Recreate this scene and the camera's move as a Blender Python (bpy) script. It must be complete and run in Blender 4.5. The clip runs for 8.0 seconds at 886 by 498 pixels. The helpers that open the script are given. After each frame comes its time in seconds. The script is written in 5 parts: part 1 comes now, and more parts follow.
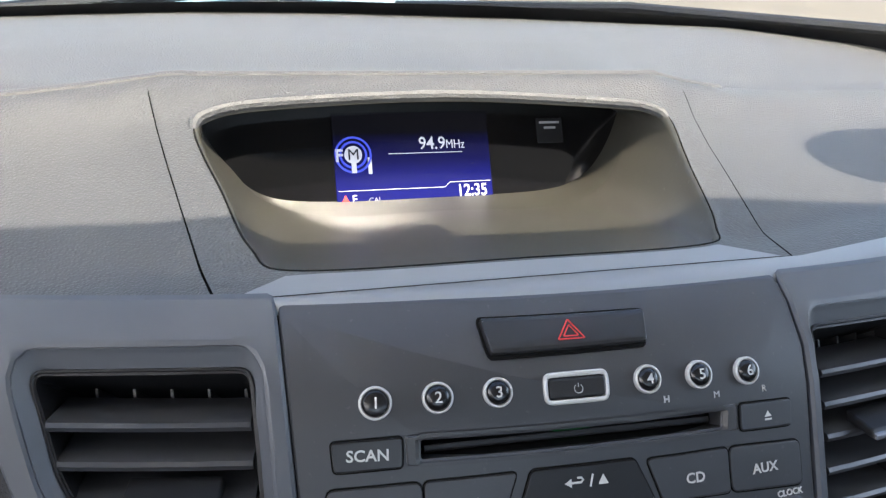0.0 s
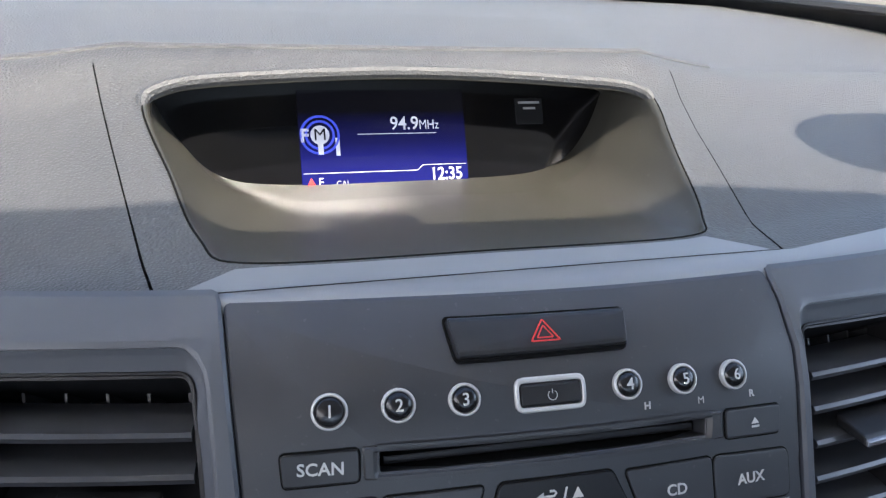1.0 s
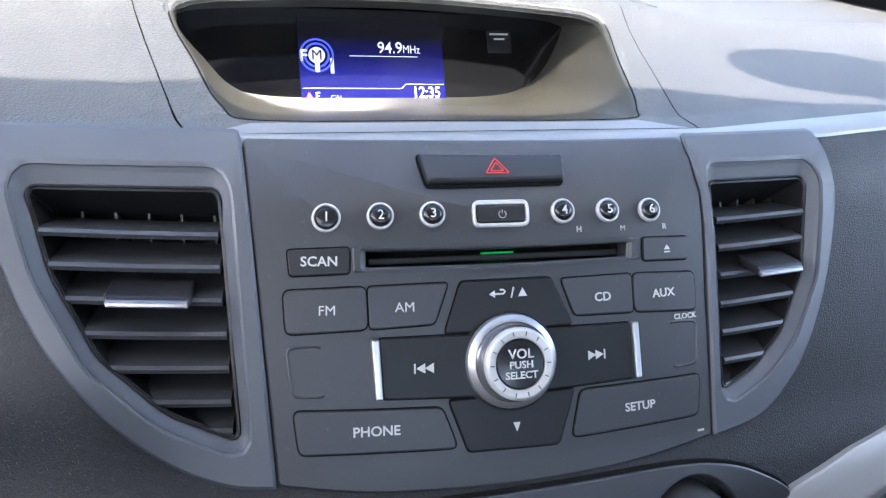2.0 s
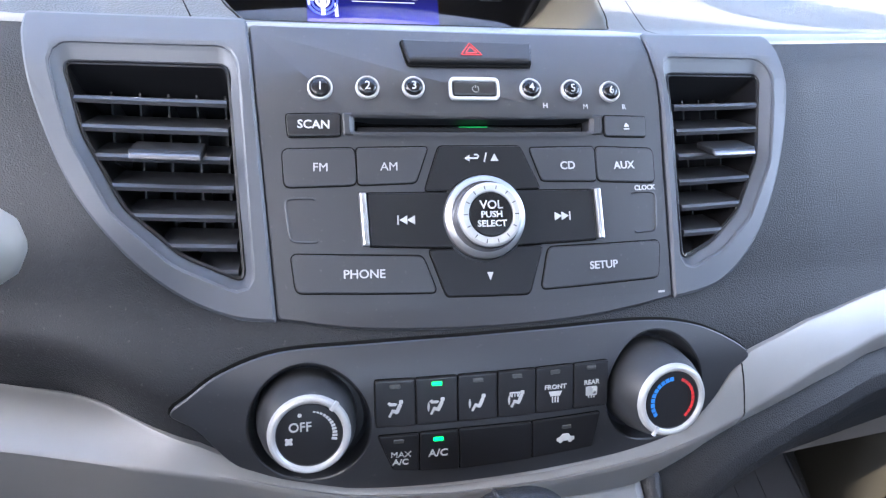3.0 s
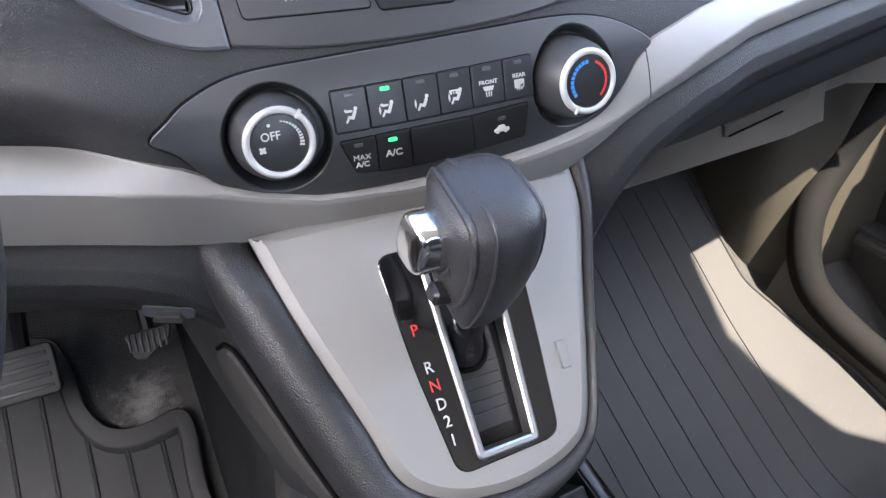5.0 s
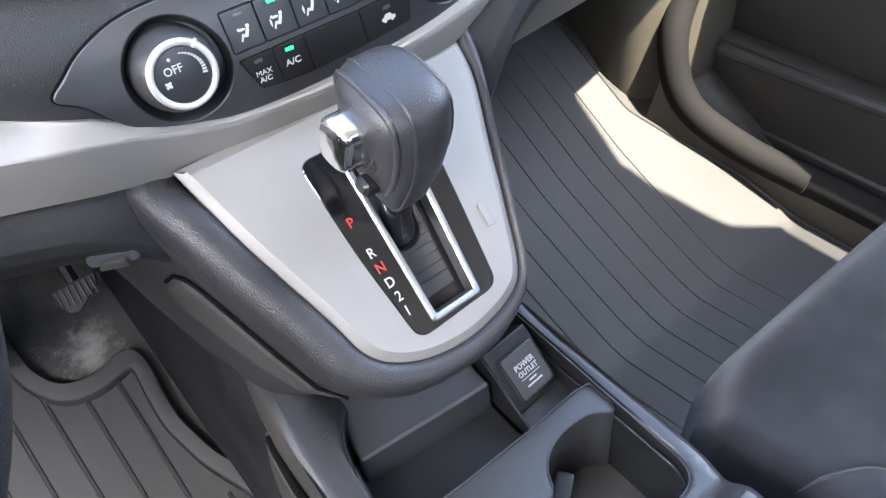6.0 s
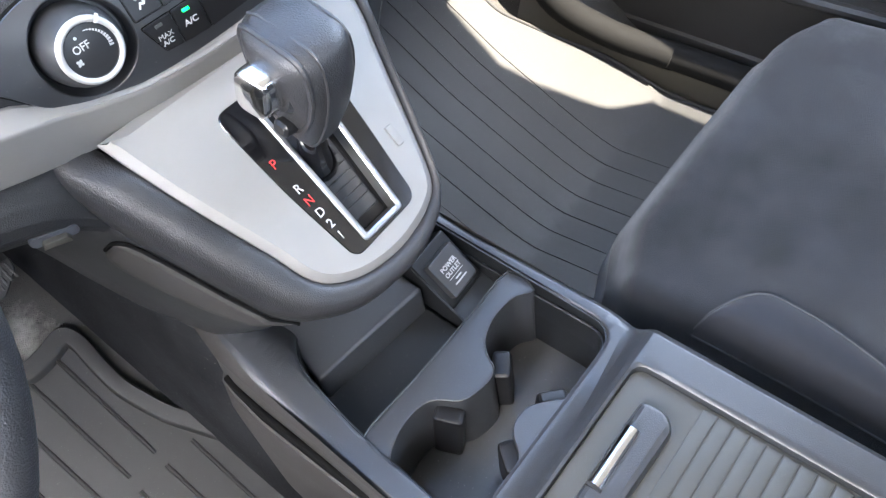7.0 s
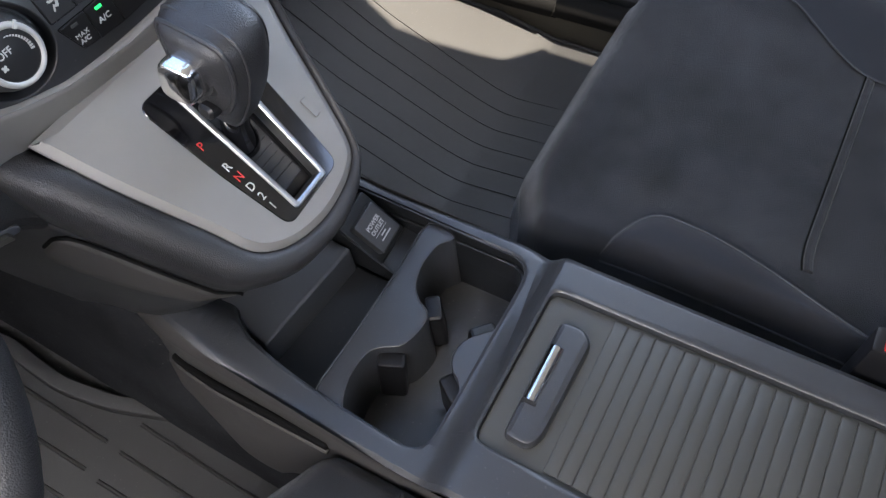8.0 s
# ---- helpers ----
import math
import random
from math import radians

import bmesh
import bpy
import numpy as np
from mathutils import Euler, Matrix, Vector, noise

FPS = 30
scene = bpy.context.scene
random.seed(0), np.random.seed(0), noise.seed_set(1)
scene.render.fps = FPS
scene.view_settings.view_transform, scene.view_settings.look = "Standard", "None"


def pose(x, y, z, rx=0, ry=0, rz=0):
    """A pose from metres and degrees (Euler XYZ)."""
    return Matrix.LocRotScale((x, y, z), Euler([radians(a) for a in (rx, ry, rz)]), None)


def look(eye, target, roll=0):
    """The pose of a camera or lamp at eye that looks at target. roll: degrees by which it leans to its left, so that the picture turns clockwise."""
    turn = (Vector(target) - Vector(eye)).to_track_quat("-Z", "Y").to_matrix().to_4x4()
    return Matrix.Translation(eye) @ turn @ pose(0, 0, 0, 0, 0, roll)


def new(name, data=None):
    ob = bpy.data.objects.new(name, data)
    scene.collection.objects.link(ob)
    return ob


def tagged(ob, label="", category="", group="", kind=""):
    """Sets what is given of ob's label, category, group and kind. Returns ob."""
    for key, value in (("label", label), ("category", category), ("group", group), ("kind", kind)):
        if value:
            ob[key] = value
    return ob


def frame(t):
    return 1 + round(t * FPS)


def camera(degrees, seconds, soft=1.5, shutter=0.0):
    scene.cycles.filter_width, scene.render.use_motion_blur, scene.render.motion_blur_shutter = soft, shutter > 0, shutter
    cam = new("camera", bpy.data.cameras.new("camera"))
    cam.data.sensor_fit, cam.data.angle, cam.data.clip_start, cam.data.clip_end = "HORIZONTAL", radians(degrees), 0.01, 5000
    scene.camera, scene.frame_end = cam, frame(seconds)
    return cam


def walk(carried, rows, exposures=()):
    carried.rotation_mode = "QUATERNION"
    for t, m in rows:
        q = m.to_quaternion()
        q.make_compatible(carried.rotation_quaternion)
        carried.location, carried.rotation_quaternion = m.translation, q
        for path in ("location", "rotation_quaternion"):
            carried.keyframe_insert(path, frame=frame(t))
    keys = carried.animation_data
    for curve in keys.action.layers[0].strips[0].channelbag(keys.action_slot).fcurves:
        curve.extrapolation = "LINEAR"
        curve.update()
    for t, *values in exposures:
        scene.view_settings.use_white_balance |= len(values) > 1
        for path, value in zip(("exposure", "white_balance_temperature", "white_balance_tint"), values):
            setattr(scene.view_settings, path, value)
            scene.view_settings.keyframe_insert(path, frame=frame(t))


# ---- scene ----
from mathutils.geometry import tessellate_polygon
cam = camera(62.0, 8.0, soft=1.3)
PATH = [
    (0, (-0.114, -0.348, 1.027), (0.408, 1.397, 0.201), 3.2),
    (0.5, (-0.107, -0.315, 1.026), (0.445, 1.406, 0.17), 3.9),
    (1, (-0.101, -0.327, 1.022), (0.46, 1.381, 0.146), 4.3),
    (1.5, (-0.106, -0.367, 1.01), (0.466, 1.337, 0.133), 4.6),
    (2, (-0.116, -0.414, 0.992), (0.468, 1.295, 0.132), 4.8),
    (2.2, (-0.116, -0.431, 0.982), (0.454, 1.289, 0.136), 4.3),
    (3.3, (-0.11, -0.493, 0.931), (0.412, 1.277, 0.16), 3.4),
    (3.5, (-0.109, -0.493, 0.929), (0.423, 1.27, 0.15), 3.4),
    (4, (-0.116, -0.506, 0.926), (0.432, 1.22, 0.078), 2.7),
    (4.2, (-0.119, -0.524, 0.927), (0.421, 1.156, -0.015), 2.6),
    (4.5, (-0.129, -0.54, 0.908), (0.45, 1.107, -0.069), 1.0),
    (5, (-0.146, -0.553, 0.9), (0.502, 0.954, -0.245), -1.6),
    (5.2, (-0.149, -0.558, 0.903), (0.515, 0.887, -0.31), -3.1),
    (6.3, (-0.177, -0.569, 0.935), (0.594, 0.531, -0.546), -9.8),
    (6.5, (-0.181, -0.571, 0.942), (0.599, 0.467, -0.579), -10.4),
    (7, (-0.201, -0.585, 0.961), (0.614, 0.318, -0.626), -11.2),
    (7.5, (-0.219, -0.591, 0.985), (0.624, 0.185, -0.654), -10.8),
    (8, (-0.23, -0.599, 0.997), (0.64, 0.069, -0.675), -9.6),
]
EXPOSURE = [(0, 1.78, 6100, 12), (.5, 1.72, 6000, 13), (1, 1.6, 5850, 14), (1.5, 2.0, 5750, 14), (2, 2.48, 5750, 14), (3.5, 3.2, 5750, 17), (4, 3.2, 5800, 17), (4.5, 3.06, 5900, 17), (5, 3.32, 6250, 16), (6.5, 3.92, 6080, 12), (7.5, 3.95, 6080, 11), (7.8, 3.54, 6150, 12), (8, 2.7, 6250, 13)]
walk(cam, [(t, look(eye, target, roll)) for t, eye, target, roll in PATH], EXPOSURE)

# world, sun and exposure
SUN = Vector((0.173, -0.55, 1.0)).normalized()
world = bpy.data.worlds.new("sky")
scene.world = world
world.use_nodes = True
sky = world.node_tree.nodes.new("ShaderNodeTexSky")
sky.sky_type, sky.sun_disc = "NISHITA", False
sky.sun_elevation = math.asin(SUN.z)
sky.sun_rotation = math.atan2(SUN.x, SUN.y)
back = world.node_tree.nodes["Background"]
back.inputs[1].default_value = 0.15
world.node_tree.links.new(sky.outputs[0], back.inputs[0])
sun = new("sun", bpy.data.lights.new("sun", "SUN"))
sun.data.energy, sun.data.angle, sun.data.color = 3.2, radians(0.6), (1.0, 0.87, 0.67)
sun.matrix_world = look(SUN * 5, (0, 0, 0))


def window_light(eye, target, width, height, watts, tint):
    """An added area lamp that stands in for the sky's light through one of the car's windows."""
    lamp = new("window_light", bpy.data.lights.new("window_light", "AREA"))
    lamp.data.shape, lamp.data.size, lamp.data.size_y = "RECTANGLE", width, height
    lamp.data.energy, lamp.data.color = watts, tint
    lamp.matrix_world = look(eye, target)


# fill aimed at the footwell, its warm tint added for bounce off clothing
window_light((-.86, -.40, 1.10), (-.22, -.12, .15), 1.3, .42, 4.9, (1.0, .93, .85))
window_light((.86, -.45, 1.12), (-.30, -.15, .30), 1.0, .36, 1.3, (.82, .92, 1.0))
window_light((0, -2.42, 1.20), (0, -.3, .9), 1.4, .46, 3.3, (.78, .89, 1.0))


# ---- helpers of the scene ----
ORIGIN = {}


def thing(name, at, label, category, group="", kind=""):
    ob = new(name)
    ob.empty_display_size = 0.02
    ob.location = at
    ORIGIN[ob.name] = Vector(at)
    return tagged(ob, label, category, group, kind)


def finish(me, mat, smooth=32):
    me.materials.append(mat)
    me.polygons.foreach_set("use_smooth", [True] * len(me.polygons))
    me.set_sharp_from_angle(angle=radians(smooth))
    me.update()


def part(name, bm, mat, parent=None, label="", smooth=32):
    bmesh.ops.recalc_face_normals(bm, faces=bm.faces)
    me = bpy.data.meshes.new(name)
    bm.to_mesh(me)
    bm.free()
    finish(me, mat, smooth)
    ob = new(name, me)
    if smooth <= 50 and name not in ("slat", "rib", "shutter_rib", "ridge", "louvre", "vane"):
        even = ob.modifiers.new("even_shading", "WEIGHTED_NORMAL")
        even.keep_sharp = True
    if parent:
        ob.parent = parent
        if parent.name in ORIGIN:
            ob.matrix_parent_inverse = Matrix.Translation(-ORIGIN[parent.name])
    return tagged(ob, label)


# ---- the curved front of the dashboard: depth y over x and height z ----
ZK = [.50, .56, .58, .61, .64, .66, .678, .70, .727, .752, .765, .777, .804, .847, .872, .880, .886, .891, .895, .92]
YK = [.10, -.06, -.115, -.16, -.19, -.203, -.211, -.2165, -.2155, -.2095, -.203, -.194, -.181, -.159, -.146, -.139, -.132, -.1245, -.117, -.07]
ZS = np.arange(.50, .921, .001)
YS = np.convolve(np.pad(np.interp(ZS, ZK, YK), 6, mode="edge"), np.ones(13) / 13, "valid")


def front(x, z):
    a = abs(x)
    q = .5 * a * a if a < .2 else .02 + .2 * (a - .2)
    return float(np.interp(z, ZS, YS)) - .05 * max(-.2, min(.2, x)) + q


def front_normal(x, z):
    e = .003
    return Vector(((front(x + e, z) - front(x - e, z)) / (2 * e), -1, (front(x, z + e) - front(x, z - e)) / (2 * e))).normalized()


def on_front(x, z, h=0.0):
    return Vector((x, front(x, z), z)) + h * front_normal(x, z)


def front_frame(x, z, h=0.0, spin=0.0):
    n = front_normal(x, z)
    a = Vector((1, (front(x + .003, z) - front(x - .003, z)) / .006, 0)).normalized()
    m = Matrix((a, n.cross(a), n)).transposed().to_4x4()
    return Matrix.Translation(on_front(x, z, h)) @ m @ pose(0, 0, 0, 0, 0, spin)


# the sloping plane of the gear selector: u to the right, s down the slope, h off it
SP, SD, SN = Vector((0, -.211, .678)), Vector((0, -.687, -.727)).normalized(), Vector((0, -.727, .687)).normalized()


def on_slope(u, s, h=0.0):
    return SP + Vector((u, 0, 0)) + s * SD + h * SN


def slope_frame(u, s, h=0.0, spin=0.0):
    m = Matrix((Vector((1, 0, 0)), -SD, SN)).transposed().to_4x4()
    return Matrix.Translation(on_slope(u, s, h)) @ m @ pose(0, 0, 0, 0, 0, spin)


def flat_at(z0):
    return lambda a, b, h=0.0: Vector((a, b, z0 + h))


def by(m):
    return lambda a, b, h=0.0: m @ Vector((a, b, h))


# ---- outlines ----
def mm(*values):
    """Outline from pairs of millimetres."""
    return [(values[i] / 1000, values[i + 1] / 1000) for i in range(0, len(values), 2)]


def area(p):
    return sum(p[i - 1][0] * p[i][1] - p[i][0] * p[i - 1][1] for i in range(len(p))) / 2


def rounded(p, r, n=4):
    out = []
    for i in range(len(p)):
        a, b, c = Vector(p[i - 1]), Vector(p[i]), Vector(p[(i + 1) % len(p)])
        k = min(r, (a - b).length * .48, (c - b).length * .48)
        s, e = b + (a - b).normalized() * k, b + (c - b).normalized() * k
        for j in range(n + 1):
            t = j / n
            out.append(tuple((1 - t) ** 2 * s + 2 * t * (1 - t) * b + t * t * e))
    return out


def curved(p, n=6, closed=True):
    """Smooth curve through the points."""
    out, m = [], len(p)
    for i in range(m if closed else m - 1):
        q = [Vector(p[(i + k) % m] if closed else p[max(0, min(m - 1, i + k))]) for k in (-1, 0, 1, 2)]
        for j in range(n):
            t = j / n
            out.append(tuple(.5 * (2 * q[1] + (q[2] - q[0]) * t + (2 * q[0] - 5 * q[1] + 4 * q[2] - q[3]) * t * t + (3 * q[1] - q[0] - 3 * q[2] + q[3]) * t ** 3)))
    if not closed:
        out.append(tuple(p[-1]))
    return out


def inset(p, d):
    sign, out = (1 if area(p) > 0 else -1), []
    for i in range(len(p)):
        a, b, c = Vector(p[i - 1]), Vector(p[i]), Vector(p[(i + 1) % len(p)])
        e, f = (b - a), (c - b)
        if e.length < 1e-7 or f.length < 1e-7:
            out.append(p[i])
            continue
        e, f = e.normalized(), f.normalized()
        n1, n2 = Vector((-e.y, e.x)) * sign, Vector((-f.y, f.x)) * sign
        k = n1 + n2
        out.append(tuple(b + k * (d / max(.35, 1 + n1.dot(n2)))))
    return out


def rect(x0, y0, x1, y1):
    return [(x0, y0), (x1, y0), (x1, y1), (x0, y1)]


def disc(cx, cy, r, n=40, ry=None):
    return [(cx + r * math.cos(2 * math.pi * i / n), cy + (ry or r) * math.sin(2 * math.pi * i / n)) for i in range(n)]


def inside(p, x, y):
    hit = False
    for i in range(len(p)):
        (x1, y1), (x2, y2) = p[i - 1], p[i]
        if (y1 > y) != (y2 > y) and x < (x2 - x1) * (y - y1) / (y2 - y1) + x1:
            hit = not hit
    return hit


# ---- meshes ----
def cut_grid(bm, step):
    if not step:
        return
    for axis in (0, 1):
        lo = min(v.co[axis] for v in bm.verts)
        hi = max(v.co[axis] for v in bm.verts)
        no = [0, 0, 0]
        no[axis] = 1
        k = math.floor(lo / step) + 1
        while k * step < hi - 1e-6:
            co = [0, 0, 0]
            co[axis] = k * step
            bmesh.ops.bisect_plane(bm, geom=bm.verts[:] + bm.edges[:] + bm.faces[:], plane_co=co, plane_no=no)
            k += 1


def mapped(bm, place):
    for v in bm.verts:
        v.co = place(*v.co)
    return bm


def loft(loops, place=None, caps=(False, True), step=0, closed=True):
    """Skin over loops of equal count, each of (a, b, h)."""
    bm = bmesh.new()
    rows = [[bm.verts.new(p) for p in loop] for loop in loops]
    n = len(rows[0])
    for r, q in zip(rows, rows[1:]):
        for i in range(n if closed else n - 1):
            bm.faces.new((r[i], r[(i + 1) % n], q[(i + 1) % n], q[i]))
    for want, row in zip(caps, (rows[0], rows[-1])):
        if want:
            for tri in tessellate_polygon([[v.co for v in row]]):
                bm.faces.new([row[i] for i in tri])
    cut_grid(bm, step)
    return mapped(bm, place) if place else bm


def lift(p, h):
    return [(a, b, h) for a, b in p]


def slab(outline, h0, h1, place, bevel=.0008, step=0, dome=0.0):
    """A solid plate or button from h0 to h1 with a softened front edge."""
    loops = [lift(outline, h0), lift(outline, h1 - bevel), lift(inset(outline, bevel * .35), h1 - bevel * .3), lift(inset(outline, bevel), h1)]
    if dome:
        loops.append(lift(inset(outline, bevel * 5), h1 + dome))
    return loft(loops, place, (True, True), step)


def holed(outline, holes, h, thick, place, bevel=.001, step=.01, hole_bevel=None):
    """A plate with openings through it."""
    bm = bmesh.new()
    tops = []
    for k, loop in enumerate([outline] + holes):
        b = bevel if k == 0 else -(hole_bevel or bevel)
        top = [bm.verts.new((*p, h)) for p in inset(loop, b)]
        mid = [bm.verts.new((*p, h - abs(b) * .8)) for p in loop]
        low = [bm.verts.new((*p, h - thick)) for p in loop]
        n = len(loop)
        tops.append(top)
        for i in range(n):
            j = (i + 1) % n
            bm.faces.new((top[i], top[j], mid[j], mid[i]))
            bm.faces.new((mid[i], mid[j], low[j], low[i]))
    flat = [v for top in tops for v in top]
    for tri in tessellate_polygon([[v.co for v in top] for top in tops]):
        bm.faces.new([flat[i] for i in tri])
    cut_grid(bm, step)
    return mapped(bm, place)


def lathe(profile, place=None, n=48):
    bm = bmesh.new()
    rows = []
    for r, h in profile:
        if r < 1e-6:
            rows.append([bm.verts.new((0, 0, h))] * n)
        else:
            rows.append([bm.verts.new((r * math.cos(2 * math.pi * i / n), r * math.sin(2 * math.pi * i / n), h)) for i in range(n)])
    for a, b in zip(rows, rows[1:]):
        for i in range(n):
            j = (i + 1) % n
            face = []
            for v in (a[i], a[j], b[j], b[i]):
                if v not in face:
                    face.append(v)
            if len(face) > 2:
                bm.faces.new(face)
    return mapped(bm, place) if place else bm


def grid(us, vs, place, keep=None):
    bm = bmesh.new()
    vert = [[bm.verts.new(place(u, v)) for u in us] for v in vs]
    for j in range(len(vs) - 1):
        for i in range(len(us) - 1):
            if keep is None or keep((us[i] + us[i + 1]) / 2, (vs[j] + vs[j + 1]) / 2):
                bm.faces.new((vert[j][i], vert[j][i + 1], vert[j + 1][i + 1], vert[j + 1][i]))
    loose = [v for v in bm.verts if not v.link_faces]
    bmesh.ops.delete(bm, geom=loose, context="VERTS")
    return bm


def box(x0, y0, z0, x1, y1, z1, place=None, bevel=0.0, seg=2):
    bm = bmesh.new()
    bmesh.ops.create_cube(bm, size=1)
    for v in bm.verts:
        v.co = ((x0 + x1) / 2 + v.co.x * (x1 - x0), (y0 + y1) / 2 + v.co.y * (y1 - y0), (z0 + z1) / 2 + v.co.z * (z1 - z0))
    if bevel:
        bmesh.ops.bevel(bm, geom=bm.edges[:], offset=bevel, segments=seg, profile=.6, affect="EDGES")
    return mapped(bm, lambda a, b, h: place(a, b, h)) if place else bm


def tube(path, radius, n=10, closed=False, place=None):
    """A round rod along a path of points."""
    pts = [Vector(p) for p in path]
    m = len(pts)
    loops, side = [], None
    for i, p in enumerate(pts):
        d = (pts[(i + 1) % m] - pts[i - 1]) if closed else (pts[min(m - 1, i + 1)] - pts[max(0, i - 1)])
        d.normalize()
        side = d.orthogonal() if side is None else side - d * side.dot(d)
        side.normalize()
        up = d.cross(side)
        r = radius[i] if isinstance(radius, (list, tuple)) else radius
        loops.append([tuple(p + r * (math.cos(2 * math.pi * k / n) * side + math.sin(2 * math.pi * k / n) * up)) for k in range(n)])
    if closed:
        loops.append(loops[0])
        bm = loft(loops, None, (False, False))
        bmesh.ops.remove_doubles(bm, verts=bm.verts, dist=1e-6)
    else:
        bm = loft(loops, None, (True, True))
    return mapped(bm, place) if place else bm


def merged(*bms):
    out = bmesh.new()
    for b in bms:
        me = bpy.data.meshes.new("temporary")
        b.to_mesh(me)
        b.free()
        out.from_mesh(me)
        bpy.data.meshes.remove(me)
    return out


def lettering(body, size, m, mat, parent, label="", name="lettering", wide=1.0, bold=0.0):
    cu = bpy.data.curves.new("text", "FONT")
    cu.body, cu.size, cu.align_x, cu.align_y, cu.extrude, cu.resolution_u, cu.offset = body, 1.0, "CENTER", "CENTER", .00012 / size, 3, 0.0 if "M" in body else bold / size
    ob = bpy.data.objects.new("text", cu)
    scene.collection.objects.link(ob)
    me = bpy.data.meshes.new_from_object(ob.evaluated_get(bpy.context.evaluated_depsgraph_get()))
    bpy.data.objects.remove(ob)
    me.transform(m @ Matrix.Diagonal((wide * size, size, size, 1)))
    me.materials.clear()
    me.materials.append(mat)
    o = new(name, me)
    o.parent = parent
    if parent.name in ORIGIN:
        o.matrix_parent_inverse = Matrix.Translation(-ORIGIN[parent.name])
    return tagged(o, label)


# ---- materials ----
def surface(name, color, rough=.5, metal=0.0, vary=.12, vary_scale=9.0, fine=0.0, fine_scale=900.0, cells=0.0, cell_scale=650.0,
            coat=0.0, spec=.5, speck=0.0, sheen=0.0, wave=None, glow=None, stain=None):
    """Colour with two scales of variation, pebbled grain (cells), fine relief and uneven gloss."""
    mat = bpy.data.materials.new(name)
    mat.use_nodes = True
    nt = mat.node_tree
    p = nt.nodes["Principled BSDF"]
    link = nt.links.new

    def node(kind, **values):
        n = nt.nodes.new(kind)
        for k, v in values.items():
            n.inputs[k].default_value = v
        return n

    def mix(kind, fac, a, b):
        n = nt.nodes.new("ShaderNodeMix")
        n.data_type, n.blend_type = "RGBA", kind
        for sock, v in ((n.inputs[0], fac), (n.inputs[6], a), (n.inputs[7], b)):
            if isinstance(v, bpy.types.NodeSocket):
                link(v, sock)
            else:
                sock.default_value = v
        return n.outputs[2]

    pos = node("ShaderNodeTexCoord").outputs["Object"]
    big = node("ShaderNodeTexNoise", Scale=vary_scale, Detail=5.0, Roughness=.6)
    link(pos, big.inputs["Vector"])
    ramp = node("ShaderNodeMapRange")
    ramp.inputs[1].default_value, ramp.inputs[2].default_value = .3, .7
    link(big.outputs[0], ramp.inputs[0])
    lo, hi = [c * (1 - vary) for c in color] + [1], [min(1, c * (1 + vary)) for c in color] + [1]
    col = mix("MIX", ramp.outputs[0], tuple(lo), tuple(hi))
    small = node("ShaderNodeTexNoise", Scale=fine_scale, Detail=3.0)
    link(pos, small.inputs["Vector"])
    if speck:
        dots = node("ShaderNodeTexNoise", Scale=420.0, Detail=2.0)
        link(pos, dots.inputs["Vector"])
        cutoff = node("ShaderNodeMapRange")
        cutoff.inputs[1].default_value, cutoff.inputs[2].default_value, cutoff.inputs[4].default_value = .69, .76, speck
        link(dots.outputs[0], cutoff.inputs[0])
        col = mix("MIX", cutoff.outputs[0], col, (.42, .40, .37, 1))
    if stain:
        away = node("ShaderNodeVectorMath")
        away.operation = "DISTANCE"
        link(pos, away.inputs[0])
        away.inputs[1].default_value = stain[0]
        blot = node("ShaderNodeTexNoise", Scale=38.0, Detail=6.0, Roughness=.7)
        link(pos, blot.inputs["Vector"])
        reach = node("ShaderNodeMapRange")
        reach.inputs[1].default_value, reach.inputs[2].default_value, reach.inputs[3].default_value, reach.inputs[4].default_value = 0.0, stain[1], .42, -.25
        link(away.outputs["Value"], reach.inputs[0])
        total = node("ShaderNodeMath")
        link(reach.outputs[0], total.inputs[0])
        link(blot.outputs[0], total.inputs[1])
        dust = node("ShaderNodeMapRange")
        dust.inputs[1].default_value, dust.inputs[2].default_value, dust.inputs[4].default_value = .58, 1.05, .85
        link(total.outputs[0], dust.inputs[0])
        col = mix("MIX", dust.outputs[0], col, (*stain[2], 1))
    link(col, p.inputs["Base Color"])
    gloss = node("ShaderNodeMapRange")
    gloss.inputs[3].default_value, gloss.inputs[4].default_value = max(.02, rough - .06), min(1, rough + .08)
    link(big.outputs[0], gloss.inputs[0])
    link(gloss.outputs[0], p.inputs["Roughness"])
    p.inputs["Metallic"].default_value = metal
    p.inputs["Specular IOR Level"].default_value = spec
    p.inputs["Coat Weight"].default_value = coat
    p.inputs["Coat Roughness"].default_value = .06
    p.inputs["Sheen Weight"].default_value = sheen
    if sheen > .26:
        brushed = node("ShaderNodeMapRange")
        brushed.inputs[1].default_value, brushed.inputs[2].default_value, brushed.inputs[3].default_value, brushed.inputs[4].default_value = .25, .75, sheen * .55, sheen * 1.0
        link(big.outputs[0], brushed.inputs[0])
        link(brushed.outputs[0], p.inputs["Sheen Weight"])
    height = None
    if cells:
        warp = node("ShaderNodeTexNoise", Scale=cell_scale * .5, Detail=1.0)
        link(pos, warp.inputs["Vector"])
        shift = node("ShaderNodeVectorMath")
        shift.operation = "MULTIPLY_ADD"
        shift.inputs[1].default_value = (.3 / cell_scale,) * 3
        link(warp.outputs["Color"], shift.inputs[0])
        link(pos, shift.inputs[2])
        v = node("ShaderNodeTexVoronoi", Scale=cell_scale)
        v.feature = "SMOOTH_F1"
        link(shift.outputs[0], v.inputs["Vector"])
